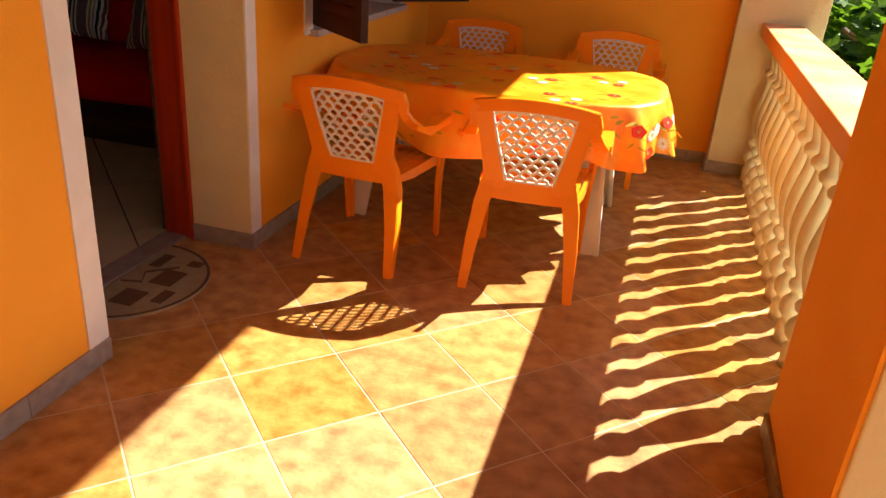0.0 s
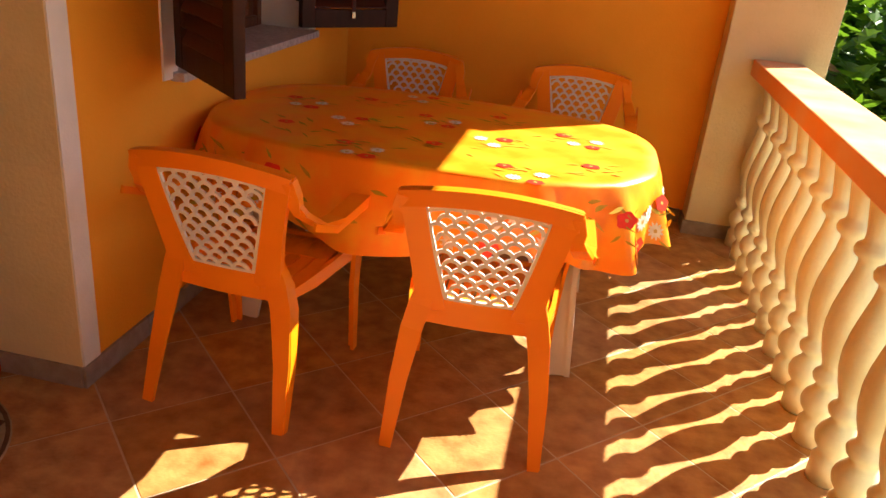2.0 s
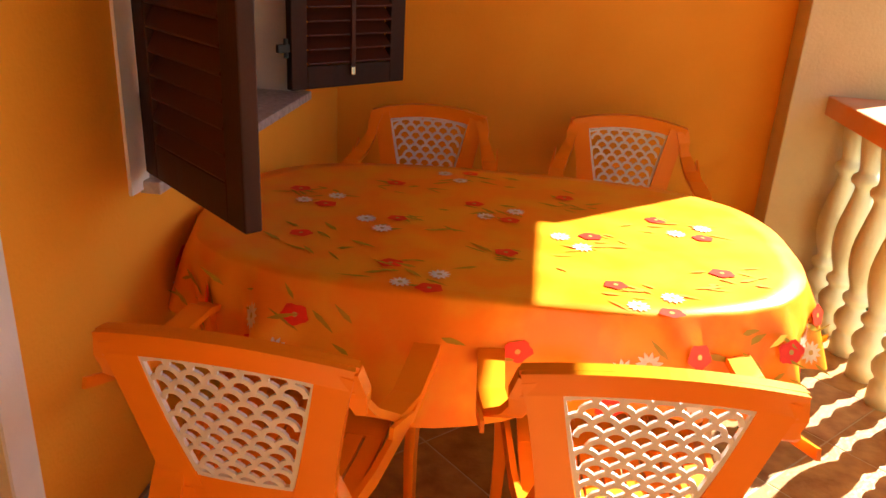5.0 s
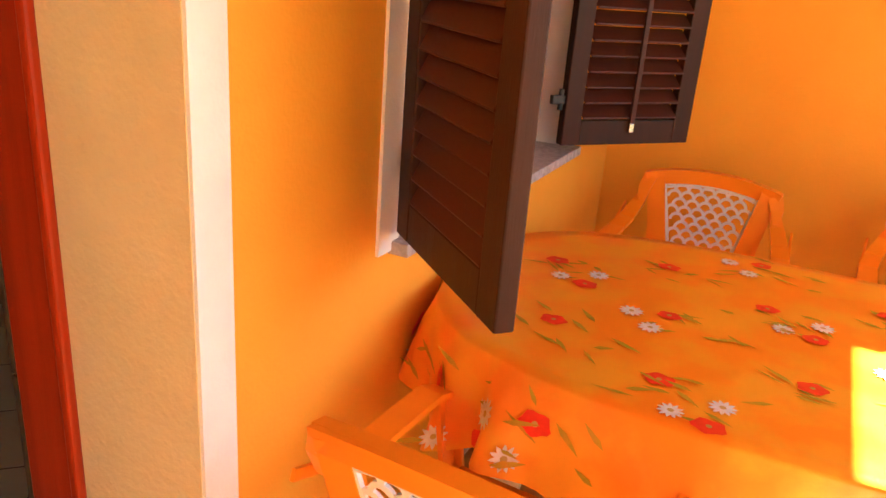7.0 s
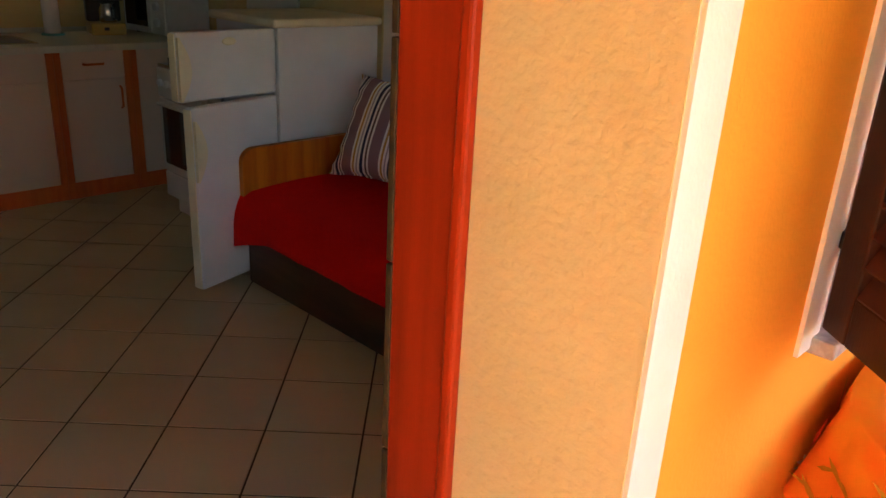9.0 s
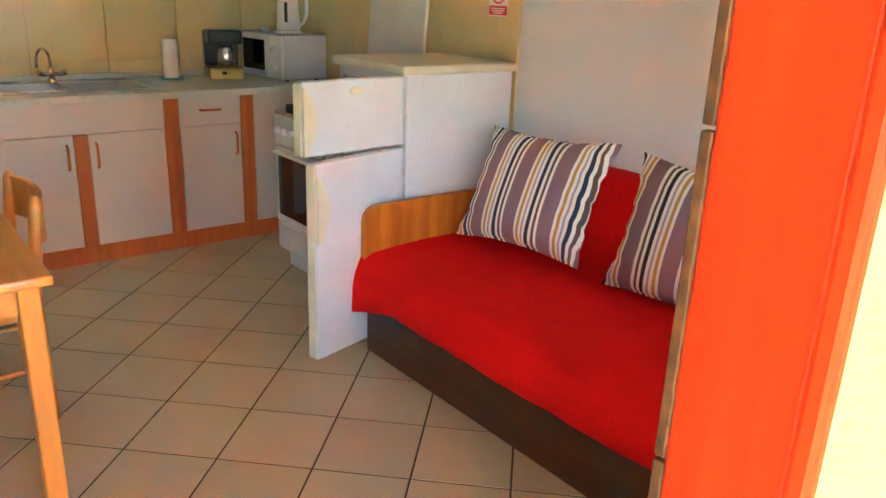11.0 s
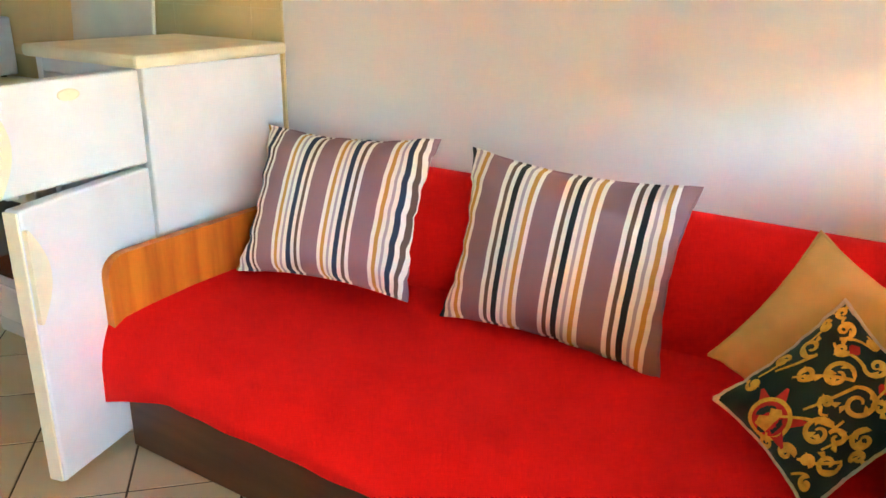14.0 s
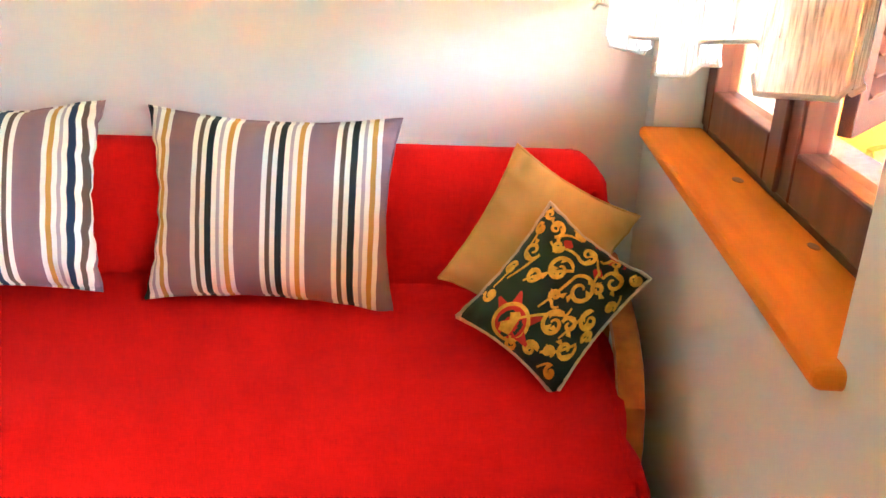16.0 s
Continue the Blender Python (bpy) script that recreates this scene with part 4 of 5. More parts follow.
make_pillow("striped_cushion", pose(-2.214, 5.532, 0.718, -27, 0, 4.4) @ pose(0, 0, 0, 0, -2.2, 0), 0.653, 0.508, 0.16, STRIPES_TURNED, "mauve cushion with ivory, ochre and black stripes on the sofa", group="striped cushions")
make_pillow("striped_cushion", pose(-1.448, 5.590, 0.694, -17, 0, 1.9) @ pose(0, 0, 0, 0, 1.7, 0), 0.669, 0.514, 0.16, STRIPES, "mauve cushion with ivory, ochre and black stripes leaning on the backrest", group="striped cushions")
make_pillow("beige_cushion", pose(-0.748, 5.480, 0.661, -15, 0, 1) @ pose(0, 0, 0, 0, 28.7, 0), 0.350, 0.385, 0.12, BEIGE, "plain beige cotton cushion leaning in the sofa corner")
green = make_pillow("brocade_cushion", pose(-0.721, 5.300, 0.612, -33, 0, -5.8) @ pose(0, 0, 0, 0, 34, 0), 0.285, 0.345, 0.13, GREEN, "dark green cushion with gold scrolls and a red medallion", back=FLEECE, piping=FLEECE)


def on_green(x, z, lift=0.0022):
    p = pillow_point(max(-0.99, min(0.99, x)), max(-0.99, min(0.99, z)), 0.285, 0.345, 0.13, -1)
    return p + Vector((0, -lift, 0))


def ribbon(bm, pts, widths):
    prev = None
    for i, (x, z) in enumerate(pts):
        a, c = pts[max(i - 1, 0)], pts[min(i + 1, len(pts) - 1)]
        d = Vector((c[0] - a[0], c[1] - a[1]))
        d = d.normalized() if d.length > 1e-6 else Vector((1, 0))
        w = widths[i]
        now = (bm.verts.new(on_green(x - d.y * w, z + d.x * w)), bm.verts.new(on_green(x + d.y * w, z - d.x * w)))
        if prev:
            bm.faces.new((prev[0], prev[1], now[1], now[0]))
        prev = now


def scroll(bm, cx, cz, r, start, turns, sign, tail):
    k = 26
    pts = [(cx + r * (1 - 0.8 * i / k) * math.cos(start + sign * turns * 6.283 * i / k), cz + r * (1 - 0.8 * i / k) * math.sin(start + sign * turns * 6.283 * i / k)) for i in range(k + 1)]
    lead = [(pts[0][0] + (tail[0] - pts[0][0]) * t, pts[0][1] + (tail[1] - pts[0][1]) * t + 0.05 * math.sin(math.pi * t) * sign) for t in (1, 0.8, 0.6, 0.4, 0.2)]
    allp = lead + pts
    ribbon(bm, allp, [0.014 + 0.018 * math.sin(math.pi * min(1, (i + 1) / len(allp))) for i in range(len(allp))])
    for t in (0.25, 0.45, 0.65):
        i = int(t * len(allp))
        x, z = allp[i]
        a = 6.283 * t * 2 + start
        ribbon(bm, [(x, z), (x + 0.07 * math.cos(a), z + 0.07 * math.sin(a)), (x + 0.12 * math.cos(a + 0.4), z + 0.12 * math.sin(a + 0.4))], [0.014, 0.036, 0.005])


gold = bmesh.new()
for cx, cz, r, s, tn, sg, tail in ((-0.15, 0.30, 0.20, 0.5, 1.3, 1, (-0.5, -0.1)), (0.30, 0.25, 0.22, 2.6, 1.3, -1, (-0.05, -0.25)), (0.05, 0.72, 0.16, 4.0, 1.2, 1, (-0.4, 0.5)), (0.62, 0.62, 0.17, 3.4, 1.2, -1, (0.2, 0.75)),
                                   (-0.70, 0.30, 0.15, 0.0, 1.2, -1, (-0.75, -0.2)), (-0.62, 0.75, 0.15, 5.2, 1.2, 1, (-0.2, 0.85)), (0.30, -0.30, 0.20, 1.2, 1.3, 1, (-0.2, -0.55)), (0.72, 0.02, 0.16, 2.0, 1.2, 1, (0.5, -0.4)),
                                   (0.70, -0.45, 0.16, 1.0, 1.2, -1, (0.4, -0.7)), (0.25, -0.76, 0.13, 0.5, 1.2, 1, (-0.1, -0.85)), (0.72, -0.82, 0.10, 2.0, 1.2, 1, (0.5, -0.9)), (-0.82, -0.05, 0.10, 1.0, 1.2, 1, (-0.85, -0.4)), (-0.85, 0.62, 0.09, 2.0, 1.2, 1, (-0.8, 0.3)), (0.86, 0.33, 0.09, 0.0, 1.2, 1, (0.85, 0.55))):
    scroll(gold, cx, cz, r, s, tn, sg, tail)
rng_s = random.Random(5)
for cx, cz in ((-0.40, 0.05), (-0.40, 0.55), (0.45, 0.88), (-0.25, 0.90), (0.50, 0.40), (0.05, 0.0), (0.50, -0.18), (0.50, -0.62), (-0.05, -0.92), (-0.80, -0.50), (0.88, -0.15), (-0.88, 0.88), (0.88, 0.85)):
    scroll(gold, cx, cz, 0.085 + 0.03 * rng_s.random(), 6.283 * rng_s.random(), 1.15, rng_s.choice((-1, 1)), (max(-0.93, min(0.93, cx + rng_s.uniform(-0.2, 0.2))), max(-0.93, min(0.93, cz + rng_s.uniform(-0.2, 0.2)))))
ribbon(gold, [(-0.23 + 0.27 * math.cos(6.283 * i / 30), -0.64 + 0.27 * math.sin(6.283 * i / 30)) for i in range(31)], [0.028] * 31)
ribbon(gold, [(-0.23, -0.82), (-0.25, -0.72), (-0.21, -0.62), (-0.24, -0.54), (-0.19, -0.46)], [0.09, 0.11, 0.06, 0.09, 0.03])
part("gold_print", gold, GOLD, green, "printed gold acanthus scrolls")
medal = bmesh.new()
for a0, c0, rad in ((-0.23, -0.64, 0.25),):
    ctr = medal.verts.new(on_green(a0, c0, 0.0016))
    ring = [medal.verts.new(on_green(a0 + rad * math.cos(6.283 * i / 28), c0 + rad * 1.08 * math.sin(6.283 * i / 28), 0.0016)) for i in range(28)]
    for i in range(28):
        medal.faces.new((ctr, ring[i], ring[(i + 1) % 28]))
part("medallion_print", medal, MEDAL, green, "printed red medallion")
for sx, sz in ((-0.95, 0.45), (0.85, 0.75), (1, -0.3), (-0.4, 1.0)):
    tip = bmesh.new()
    ribbon(tip, [(-0.23 + 0.20 * sx, -0.64 + 0.20 * sz), (-0.23 + 0.42 * sx, -0.64 + 0.42 * sz)], [0.10, 0.02])
    part("petal_print", tip, MEDAL, green, "printed red petal")
panel = bmesh.new()
ribbon(panel, [(-0.20, 0.90), (0.05, 0.86), (0.35, 0.88), (0.62, 0.93)], [0.03, 0.10, 0.09, 0.03])
part("panel_print", panel, MEDAL, green, "printed red border panel")
for cx, cz in ((-0.30, 0.66), (0.34, 0.58)):
    dot = bmesh.new()
    ribbon(dot, [(cx - 0.08, cz), (cx, cz), (cx + 0.08, cz)], [0.02, 0.08, 0.02])
    part("berry_print", dot, MEDAL, green, "printed red berry")


# ---- fridge ----
def make_fridge():
    ob = thing("fridge", "white two-door fridge with cream top, both doors standing open", "fridge")
    x0, x1, y0, y1, h = -3.205, -2.663, 5.207, 5.80, 1.152
    for a in ((x0, y0, 0.03, x0 + 0.035, y1, h), (x1 - 0.035, y0, 0.03, x1, y1, h), (x0 + 0.035, y1 - 0.04, 0.03, x1 - 0.035, y1, h), (x0 + 0.035, y0, h - 0.05, x1 - 0.035, y1 - 0.04, h), (x0 + 0.035, y0, 0.03, x1 - 0.035, y1 - 0.04, 0.10), (x0 + 0.035, y0 + 0.005, 0.838, x1 - 0.035, y1 - 0.04, 0.878)):
        part("body_panel", solid(*a, bevel=0.004, segments=1), FRIDGE, ob)
    part("top", solid(x0 - 0.018, y0 - 0.035, h, x1 + 0.022, y1 + 0.01, h + 0.04, bevel=0.012), FRIDGE_EDGE, ob, "cream plastic top")
    for x in (x0 + 0.05, x1 - 0.05):
        for y in (y0 + 0.06, y1 - 0.06):
            part("foot", lathe(bmesh.new(), [(0.018, 0.0), (0.018, 0.035)], 10, (x, y)), BLACK_PLASTIC, ob)
    for z in (0.34, 0.58):
        part("shelf", solid(x0 + 0.036, y0 + 0.05, z, x1 - 0.036, y1 - 0.045, z + 0.008), GLASS, ob)

    def door(z0, z1, turn, handle_at, wide=0.505):
        # local x runs from the hinge to the free edge, the outer face looks to +y
        d = part("door", solid(0.0, -0.05, z0, wide, 0.0, z1, bevel=0.008), FRIDGE, ob, "white enamelled fridge door")
        d.matrix_basis = pose(x1 - 0.005, y0 - 0.010, 0, 0, 0, turn)
        part("gasket", solid(0.02, -0.058, z0 + 0.02, wide - 0.02, -0.050, z1 - 0.02), GASKET, d)
        bm = bmesh.new()
        pts = []
        for i in range(13):
            a = math.pi * i / 12
            pts.append((wide - 0.007 - 0.050 * math.sin(a), handle_at - 0.13 + 0.26 * i / 12))
        lo = [bm.verts.new((x, 0.001, z)) for x, z in pts] + [bm.verts.new((wide + 0.001, 0.001, pts[-1][1])), bm.verts.new((wide + 0.001, 0.001, pts[0][1]))]
        hi = [bm.verts.new((v.co.x, 0.016, v.co.z)) for v in lo]
        k = len(lo)
        for i in range(k):
            bm.faces.new((lo[i], lo[(i + 1) % k], hi[(i + 1) % k], hi[i]))
        bm.faces.new(lo), bm.faces.new(hi[::-1])
        part("handle", bm, FRIDGE_EDGE, d, "cream curved grip")
        part("edge_strip", solid(wide + 0.0005, -0.048, z0 + 0.006, wide + 0.007, -0.004, z1 - 0.006, bevel=0.002), FRIDGE_EDGE, d)
        return d

    door(0.040, 0.852, -76.0, 0.67)
    up = door(0.864, 1.150, -84.6, 1.0)
    bm = bmesh.new()
    lathe(bm, [(0.022, 0.0), (0.022, 0.003), (0.018, 0.005)], 20)
    o = part("badge", bm, FRIDGE_EDGE, up, "oval metal badge")
    o.matrix_basis = pose(0.25, 0.0, 1.105, -90, 0, 0) @ Matrix.Diagonal((1.6, 0.75, 1, 1))


make_fridge()


# ---- stove ----
def make_stove():
    ob = thing("stove", "white gas stove with a black oven window and raised lid", "stove")
    x0, x1, y0, y1, h = -3.775, -3.285, 5.15, 5.72, 0.865
    part("body", solid(x0, y0 + 0.03, 0.10, x1, y1, h - 0.02, bevel=0.006), ENAMEL, ob)
    part("plinth", solid(x0 + 0.02, y0 + 0.06, 0.0, x1 - 0.02, y1 - 0.02, 0.10), ENAMEL, ob)
    part("drawer_front", solid(x0 + 0.003, y0, 0.11, x1 - 0.003, y0 + 0.03, 0.255, bevel=0.006), ENAMEL, ob)
    d = part("oven_door", solid(x0 + 0.003, y0 - 0.005, 0.262, x1 - 0.003, y0 + 0.03, 0.675, bevel=0.008), ENAMEL, ob)
    part("window", solid(x0 + 0.045, y0 - 0.011, 0.31, x1 - 0.045, y0 - 0.003, 0.635, bevel=0.004), BLACK_GLASS, d, "black oven glass")
    bm = tube(bmesh.new(), [(x0 + 0.06, y0 - 0.006, 0.652), (x0 + 0.06, y0 - 0.04, 0.655), (x1 - 0.06, y0 - 0.04, 0.655), (x1 - 0.06, y0 - 0.006, 0.652)], 0.009, 8)
    part("handle", bm, ENAMEL, d)
    part("control_panel", solid(x0, y0 - 0.008, 0.685, x1, y0 + 0.03, 0.845, bevel=0.010), ENAMEL, ob)
    for i in range(6):
        bm = lathe(bmesh.new(), [(0.020, 0.0), (0.019, 0.016), (0.014, 0.022)], 16)
        o = part("knob", bm, WHITE_PLASTIC, ob)
        o.matrix_basis = pose(x0 + 0.055 + i * 0.076, y0 - 0.008, 0.765, 90, 0, 0)
    part("hob", solid(x0 + 0.004, y0 + 0.0, h - 0.022, x1 - 0.004, y1 - 0.02, h, bevel=0.006), STEEL, ob)
    for gx in (x0 + 0.13, x1 - 0.13):
        for gy in (y0 + 0.15, y1 - 0.17):
            bm = lathe(bmesh.new(), [(0.045, h), (0.045, h + 0.012), (0.030, h + 0.018)], 18, (gx, gy))
            part("burner", bm, BLACK_PLASTIC, ob)
        bm = bmesh.new()
        for k in range(-1, 2):
            box(bm, gx + k * 0.07 - 0.004, y0 + 0.04, h + 0.022, gx + k * 0.07 + 0.004, y1 - 0.06, h + 0.032)
        for gy in (y0 + 0.05, (y0 + y1) / 2, y1 - 0.07):
            box(bm, gx - 0.09, gy - 0.004, h, gx + 0.09, gy + 0.004, h + 0.028)
        part("grate", bm, IRON, ob)
    lid = part("lid", solid(x0 + 0.01, -0.009, 0.0, x1 + 0.035, 0.009, 0.60, bevel=0.008), TRAY, ob, "grey lid folded up at the back")
    lid.matrix_basis = pose(0, y1 - 0.01, h + 0.005, -4, 0, 0)
    part("lid_edge", solid(x0 + 0.004, -0.012, 0.585, x1 + 0.041, 0.012, 0.607, bevel=0.004), WHITE_PLASTIC, lid)


make_stove()


# ---- kitchen units ----
CX, CTOP = -4.31, 0.912


def make_base_unit(y0, y1, doors, drawer, label):
    ob = thing("base_cabinet", label, "cabinet", None, "kitchen base cabinets")
    part("body", solid(KIT_X + 0.005, y0, 0.10, CX - 0.022, y1, CTOP - 0.036), CAB, ob)
    part("plinth", solid(KIT_X + 0.02, y0, 0.0, CX - 0.012, y1, 0.10), CAB_WOOD, ob, "red-brown plinth board")
    part("stile", solid(CX - 0.022, y0, 0.10, CX + 0.006, y0 + 0.038, CTOP - 0.037, bevel=0.003), CAB_WOOD, ob, "red-brown wooden strip")
    part("stile", solid(CX - 0.022, y1 - 0.038, 0.10, CX + 0.006, y1, CTOP - 0.037, bevel=0.003), CAB_WOOD, ob, "red-brown wooden strip")
    top = part("drawer_front", solid(CX - 0.02, y0 + 0.041, 0.715, CX + 0.001, y1 - 0.041, CTOP - 0.040, bevel=0.002), CAB, ob)
    if drawer:
        ym = (y0 + y1) / 2
        part("handle", tube(bmesh.new(), [(CX + 0.001, ym - 0.06, 0.80), (CX + 0.024, ym - 0.05, 0.80), (CX + 0.024, ym + 0.05, 0.80), (CX + 0.001, ym + 0.06, 0.80)], 0.007), CAB_WOOD, top, "wooden bow handle")
    w = (y1 - y0 - 0.082) / doors
    for k in range(doors):
        a, c = y0 + 0.041 + k * w, y0 + 0.041 + (k + 1) * w
        if doors == 2:
            if k == 0:
                part("stile", solid(CX - 0.022, c - 0.035, 0.10, CX + 0.006, c + 0.035, 0.708, bevel=0.003), CAB_WOOD, ob, "red-brown wooden strip")
                c -= 0.037
            else:
                a += 0.037
        d = part("door", solid(CX - 0.02, a + 0.002, 0.103, CX + 0.001, c - 0.002, 0.708, bevel=0.002), CAB, ob)
        hy = c - 0.035 if (k == 0) else a + 0.035
        part("handle", tube(bmesh.new(), [(CX + 0.001, hy, 0.53), (CX + 0.024, hy, 0.54), (CX + 0.024, hy, 0.65), (CX + 0.001, hy, 0.66)], 0.007), CAB_WOOD, d, "wooden bow handle")


make_base_unit(3.83, 4.79, 2, False, "beige laminate sink cabinet with red-brown wooden strips")
make_base_unit(4.792, 5.235, 1, True, "beige laminate cabinet with a drawer and red-brown strips")
make_base_unit(5.237, 5.60, 1, False, "narrow beige laminate cabinet in the kitchen corner")
ob = thing("corner_cabinet", "beige laminate corner cabinet beside the stove", "cabinet")
part("body", solid(CX - 0.02, 5.62, 0.0, -3.80, BACK_Y - 0.002, CTOP - 0.036), CAB, ob)
top = thing("worktop", "pale grey-green laminate kitchen worktop", "worktop")
bm = bmesh.new()
SX0, SX1, SY0, SY1 = -4.86, -4.46, 3.93, 4.34
for a in ((KIT_X + 0.003, 3.83, SX0, 5.895), (SX1, 3.83, CX + 0.02, 5.895), (SX0, 3.83, SX1, SY0), (SX0, SY1, SX1, 5.895), (CX + 0.02, 5.56, -3.80, 5.895)):
    box(bm, a[0], a[1], CTOP - 0.036, a[2], a[3], CTOP)
part("slab", bm, WORKTOP, top)
part("front_edge", solid(CX + 0.018, 3.83, CTOP - 0.038, CX + 0.026, 5.56, CTOP + 0.0015, bevel=0.003), WORKTOP, top)
part("upstand", solid(KIT_X + 0.002, 3.83, CTOP, KIT_X + 0.016, 5.88, CTOP + 0.03, bevel=0.004), WORKTOP, top)

sink = thing("kitchen_sink", "stainless steel sink with a ribbed drainer", "sink")
bm = bmesh.new()
for a in ((SX0 - 0.03, SY0 - 0.04, SX0 + 0.006, SY1 + 0.03), (SX1 - 0.006, SY0 - 0.04, SX1 + 0.03, SY1 + 0.03), (SX0 + 0.006, SY0 - 0.04, SX1 - 0.006, SY0 + 0.006), (SX0 + 0.006, SY1 - 0.006, SX1 - 0.006, SY1 + 0.03)):
    box(bm, a[0], a[1], CTOP + 0.0005, a[2], a[3], CTOP + 0.004, bevel=0.001, segments=1)
part("rim", bm, STEEL, sink)
bm = bmesh.new()
for a in ((SX0 + 0.001, SY0 + 0.001, CTOP - 0.15, SX0 + 0.006, SY1 - 0.001, CTOP + 0.001), (SX1 - 0.006, SY0 + 0.001, CTOP - 0.15, SX1 - 0.001, SY1 - 0.001, CTOP + 0.001), (SX0 + 0.006, SY0 + 0.001, CTOP - 0.15, SX1 - 0.006, SY0 + 0.006, CTOP + 0.001), (SX0 + 0.006, SY1 - 0.006, CTOP - 0.15, SX1 - 0.006, SY1 - 0.001, CTOP + 0.001), (SX0 + 0.006, SY0 + 0.006, CTOP - 0.15, SX1 - 0.006, SY1 - 0.006, CTOP - 0.145)):
    box(bm, *a)
part("basin", bm, STEEL, sink)
drain = part("drainer", solid(SX0 - 0.03, SY1 + 0.032, CTOP + 0.0005, SX1 + 0.03, 4.77, CTOP + 0.003, bevel=0.001, segments=1), STEEL, sink)
for k in range(8):
    part("rib", solid(SX0 + 0.03 + k * 0.045, SY1 + 0.06, CTOP + 0.003, SX0 + 0.045 + k * 0.045, 4.74, CTOP + 0.006, bevel=0.001, segments=1), STEEL, drain)
tap = thing("mixer_tap", "chrome mixer tap with two handles and a swan neck", "tap")
lathe_pts = [(0.026, CTOP + 0.004), (0.024, CTOP + 0.02), (0.017, CTOP + 0.03), (0.017, CTOP + 0.075), (0.012, CTOP + 0.085)]
part("base", lathe(bmesh.new(), lathe_pts, 16, (-4.90, 4.33)), CHROME, tap)
part("spout", tube(bmesh.new(), [(-4.90, 4.33, CTOP + 0.07)] + [(-4.90 + 0.075 - 0.075 * math.cos(a), 4.33 - 0.05 * (1 - math.cos(a)), CTOP + 0.12 + 0.075 * math.sin(a)) for a in [math.pi * k / 10 for k in range(0, 11)]] + [(-4.75, 4.23, CTOP + 0.10)], 0.009, 10), CHROME, tap, smooth=True)
for s in (-1, 1):
    part("tap_handle", tube(bmesh.new(), [(-4.90, 4.33, CTOP + 0.045), (-4.885, 4.33 + s * 0.045, CTOP + 0.05), (-4.87, 4.33 + s * 0.075, CTOP + 0.062)], [0.010, 0.014, 0.017], 10), CHROME, tap)


def make_wall_unit(y0, y1):
    ob = thing("wall_cabinet", "beige laminate wall cabinet with red-brown strips", "cabinet", None, "kitchen wall cabinets")
    part("body", solid(KIT_X + 0.003, y0, 1.560, -4.625, y1, 2.25), CAB, ob)
    part("stile", solid(-4.625, y0, 1.560, -4.60, y0 + 0.03, 2.25, bevel=0.003), CAB_WOOD, ob, "red-brown wooden strip")
    part("stile", solid(-4.625, y1 - 0.03, 1.560, -4.60, y1, 2.25, bevel=0.003), CAB_WOOD, ob, "red-brown wooden strip")
    part("door", solid(-4.625, y0 + 0.032, 1.563, -4.604, y1 - 0.032, 2.247, bevel=0.002), CAB, ob)


for y0, y1 in ((3.83, 4.42), (4.422, 5.04), (5.042, 5.55), (5.552, 5.80)):
    make_wall_unit(y0, y1)


# ---- worktop things ----
ob = thing("paper_towel_roll", "white paper towel roll upright on a teal holder", "paper roll", pose(-4.86, 5.00, CTOP))
part("holder", lathe(bmesh.new(), [(0.068, 0.0), (0.068, 0.008), (0.060, 0.012)], 24), TEAL, ob, "teal plastic foot")
part("roll", lathe(bmesh.new(), [(0.046, 0.012), (0.048, 0.02), (0.048, 0.235), (0.046, 0.24), (0.018, 0.24), (0.018, 0.20)], 24), PAPER, ob, smooth=True)

ob = thing("coffee_maker", "black and mustard filter coffee maker with a steel jug", "coffee maker", pose(-4.85, 5.33, CTOP, 0, 0, -12))
part("base", solid(-0.10, -0.105, 0.0, 0.12, 0.105, 0.075, bevel=0.012), YELLOW_PLASTIC, ob, "mustard plastic base")
part("tower", solid(-0.10, -0.105, 0.075, -0.02, 0.105, 0.29, bevel=0.012), BLACK_PLASTIC, ob)
part("head", solid(-0.02, -0.105, 0.215, 0.12, 0.105, 0.30, bevel=0.014), BLACK_PLASTIC, ob)
part("jug", lathe(bmesh.new(), [(0.045, 0.078), (0.055, 0.09), (0.055, 0.16), (0.042, 0.185), (0.045, 0.20)], 20, (0.055, 0.01)), STEEL, ob, "steel and glass jug", smooth=True)
part("jug_handle", tube(bmesh.new(), [(0.105, 0.03, 0.17), (0.135, 0.045, 0.165), (0.135, 0.045, 0.11), (0.108, 0.03, 0.10)], 0.008), BLACK_PLASTIC, ob)
part("switch", solid(0.118, -0.03, 0.03, 0.124, 0.0, 0.05, bevel=0.002), BLACK_PLASTIC, ob)

ob = thing("microwave", "silver microwave oven with a black window and white knobs", "microwave", pose(-4.735, 5.70, CTOP, 0, 0, 4))
part("body", solid(-0.255, -0.15, 0.012, 0.255, 0.165, 0.285, bevel=0.008), SILVER, ob)
d = part("door", solid(-0.253, -0.168, 0.016, 0.095, -0.151, 0.281, bevel=0.006), WHITE_PLASTIC, ob)
part("window", solid(-0.225, -0.172, 0.055, 0.050, -0.166, 0.245, bevel=0.003), BLACK_GLASS, d, "black door window")
part("panel", solid(0.099, -0.166, 0.016, 0.253, -0.151, 0.281, bevel=0.004), WHITE_PLASTIC, ob)
for z in (0.19, 0.09):
    o = part("knob", lathe(bmesh.new(), [(0.028, 0.0), (0.026, 0.018), (0.02, 0.024)], 18), SILVER, ob)
    o.matrix_basis = pose(0.175, -0.166, z, 90, 0, 0)
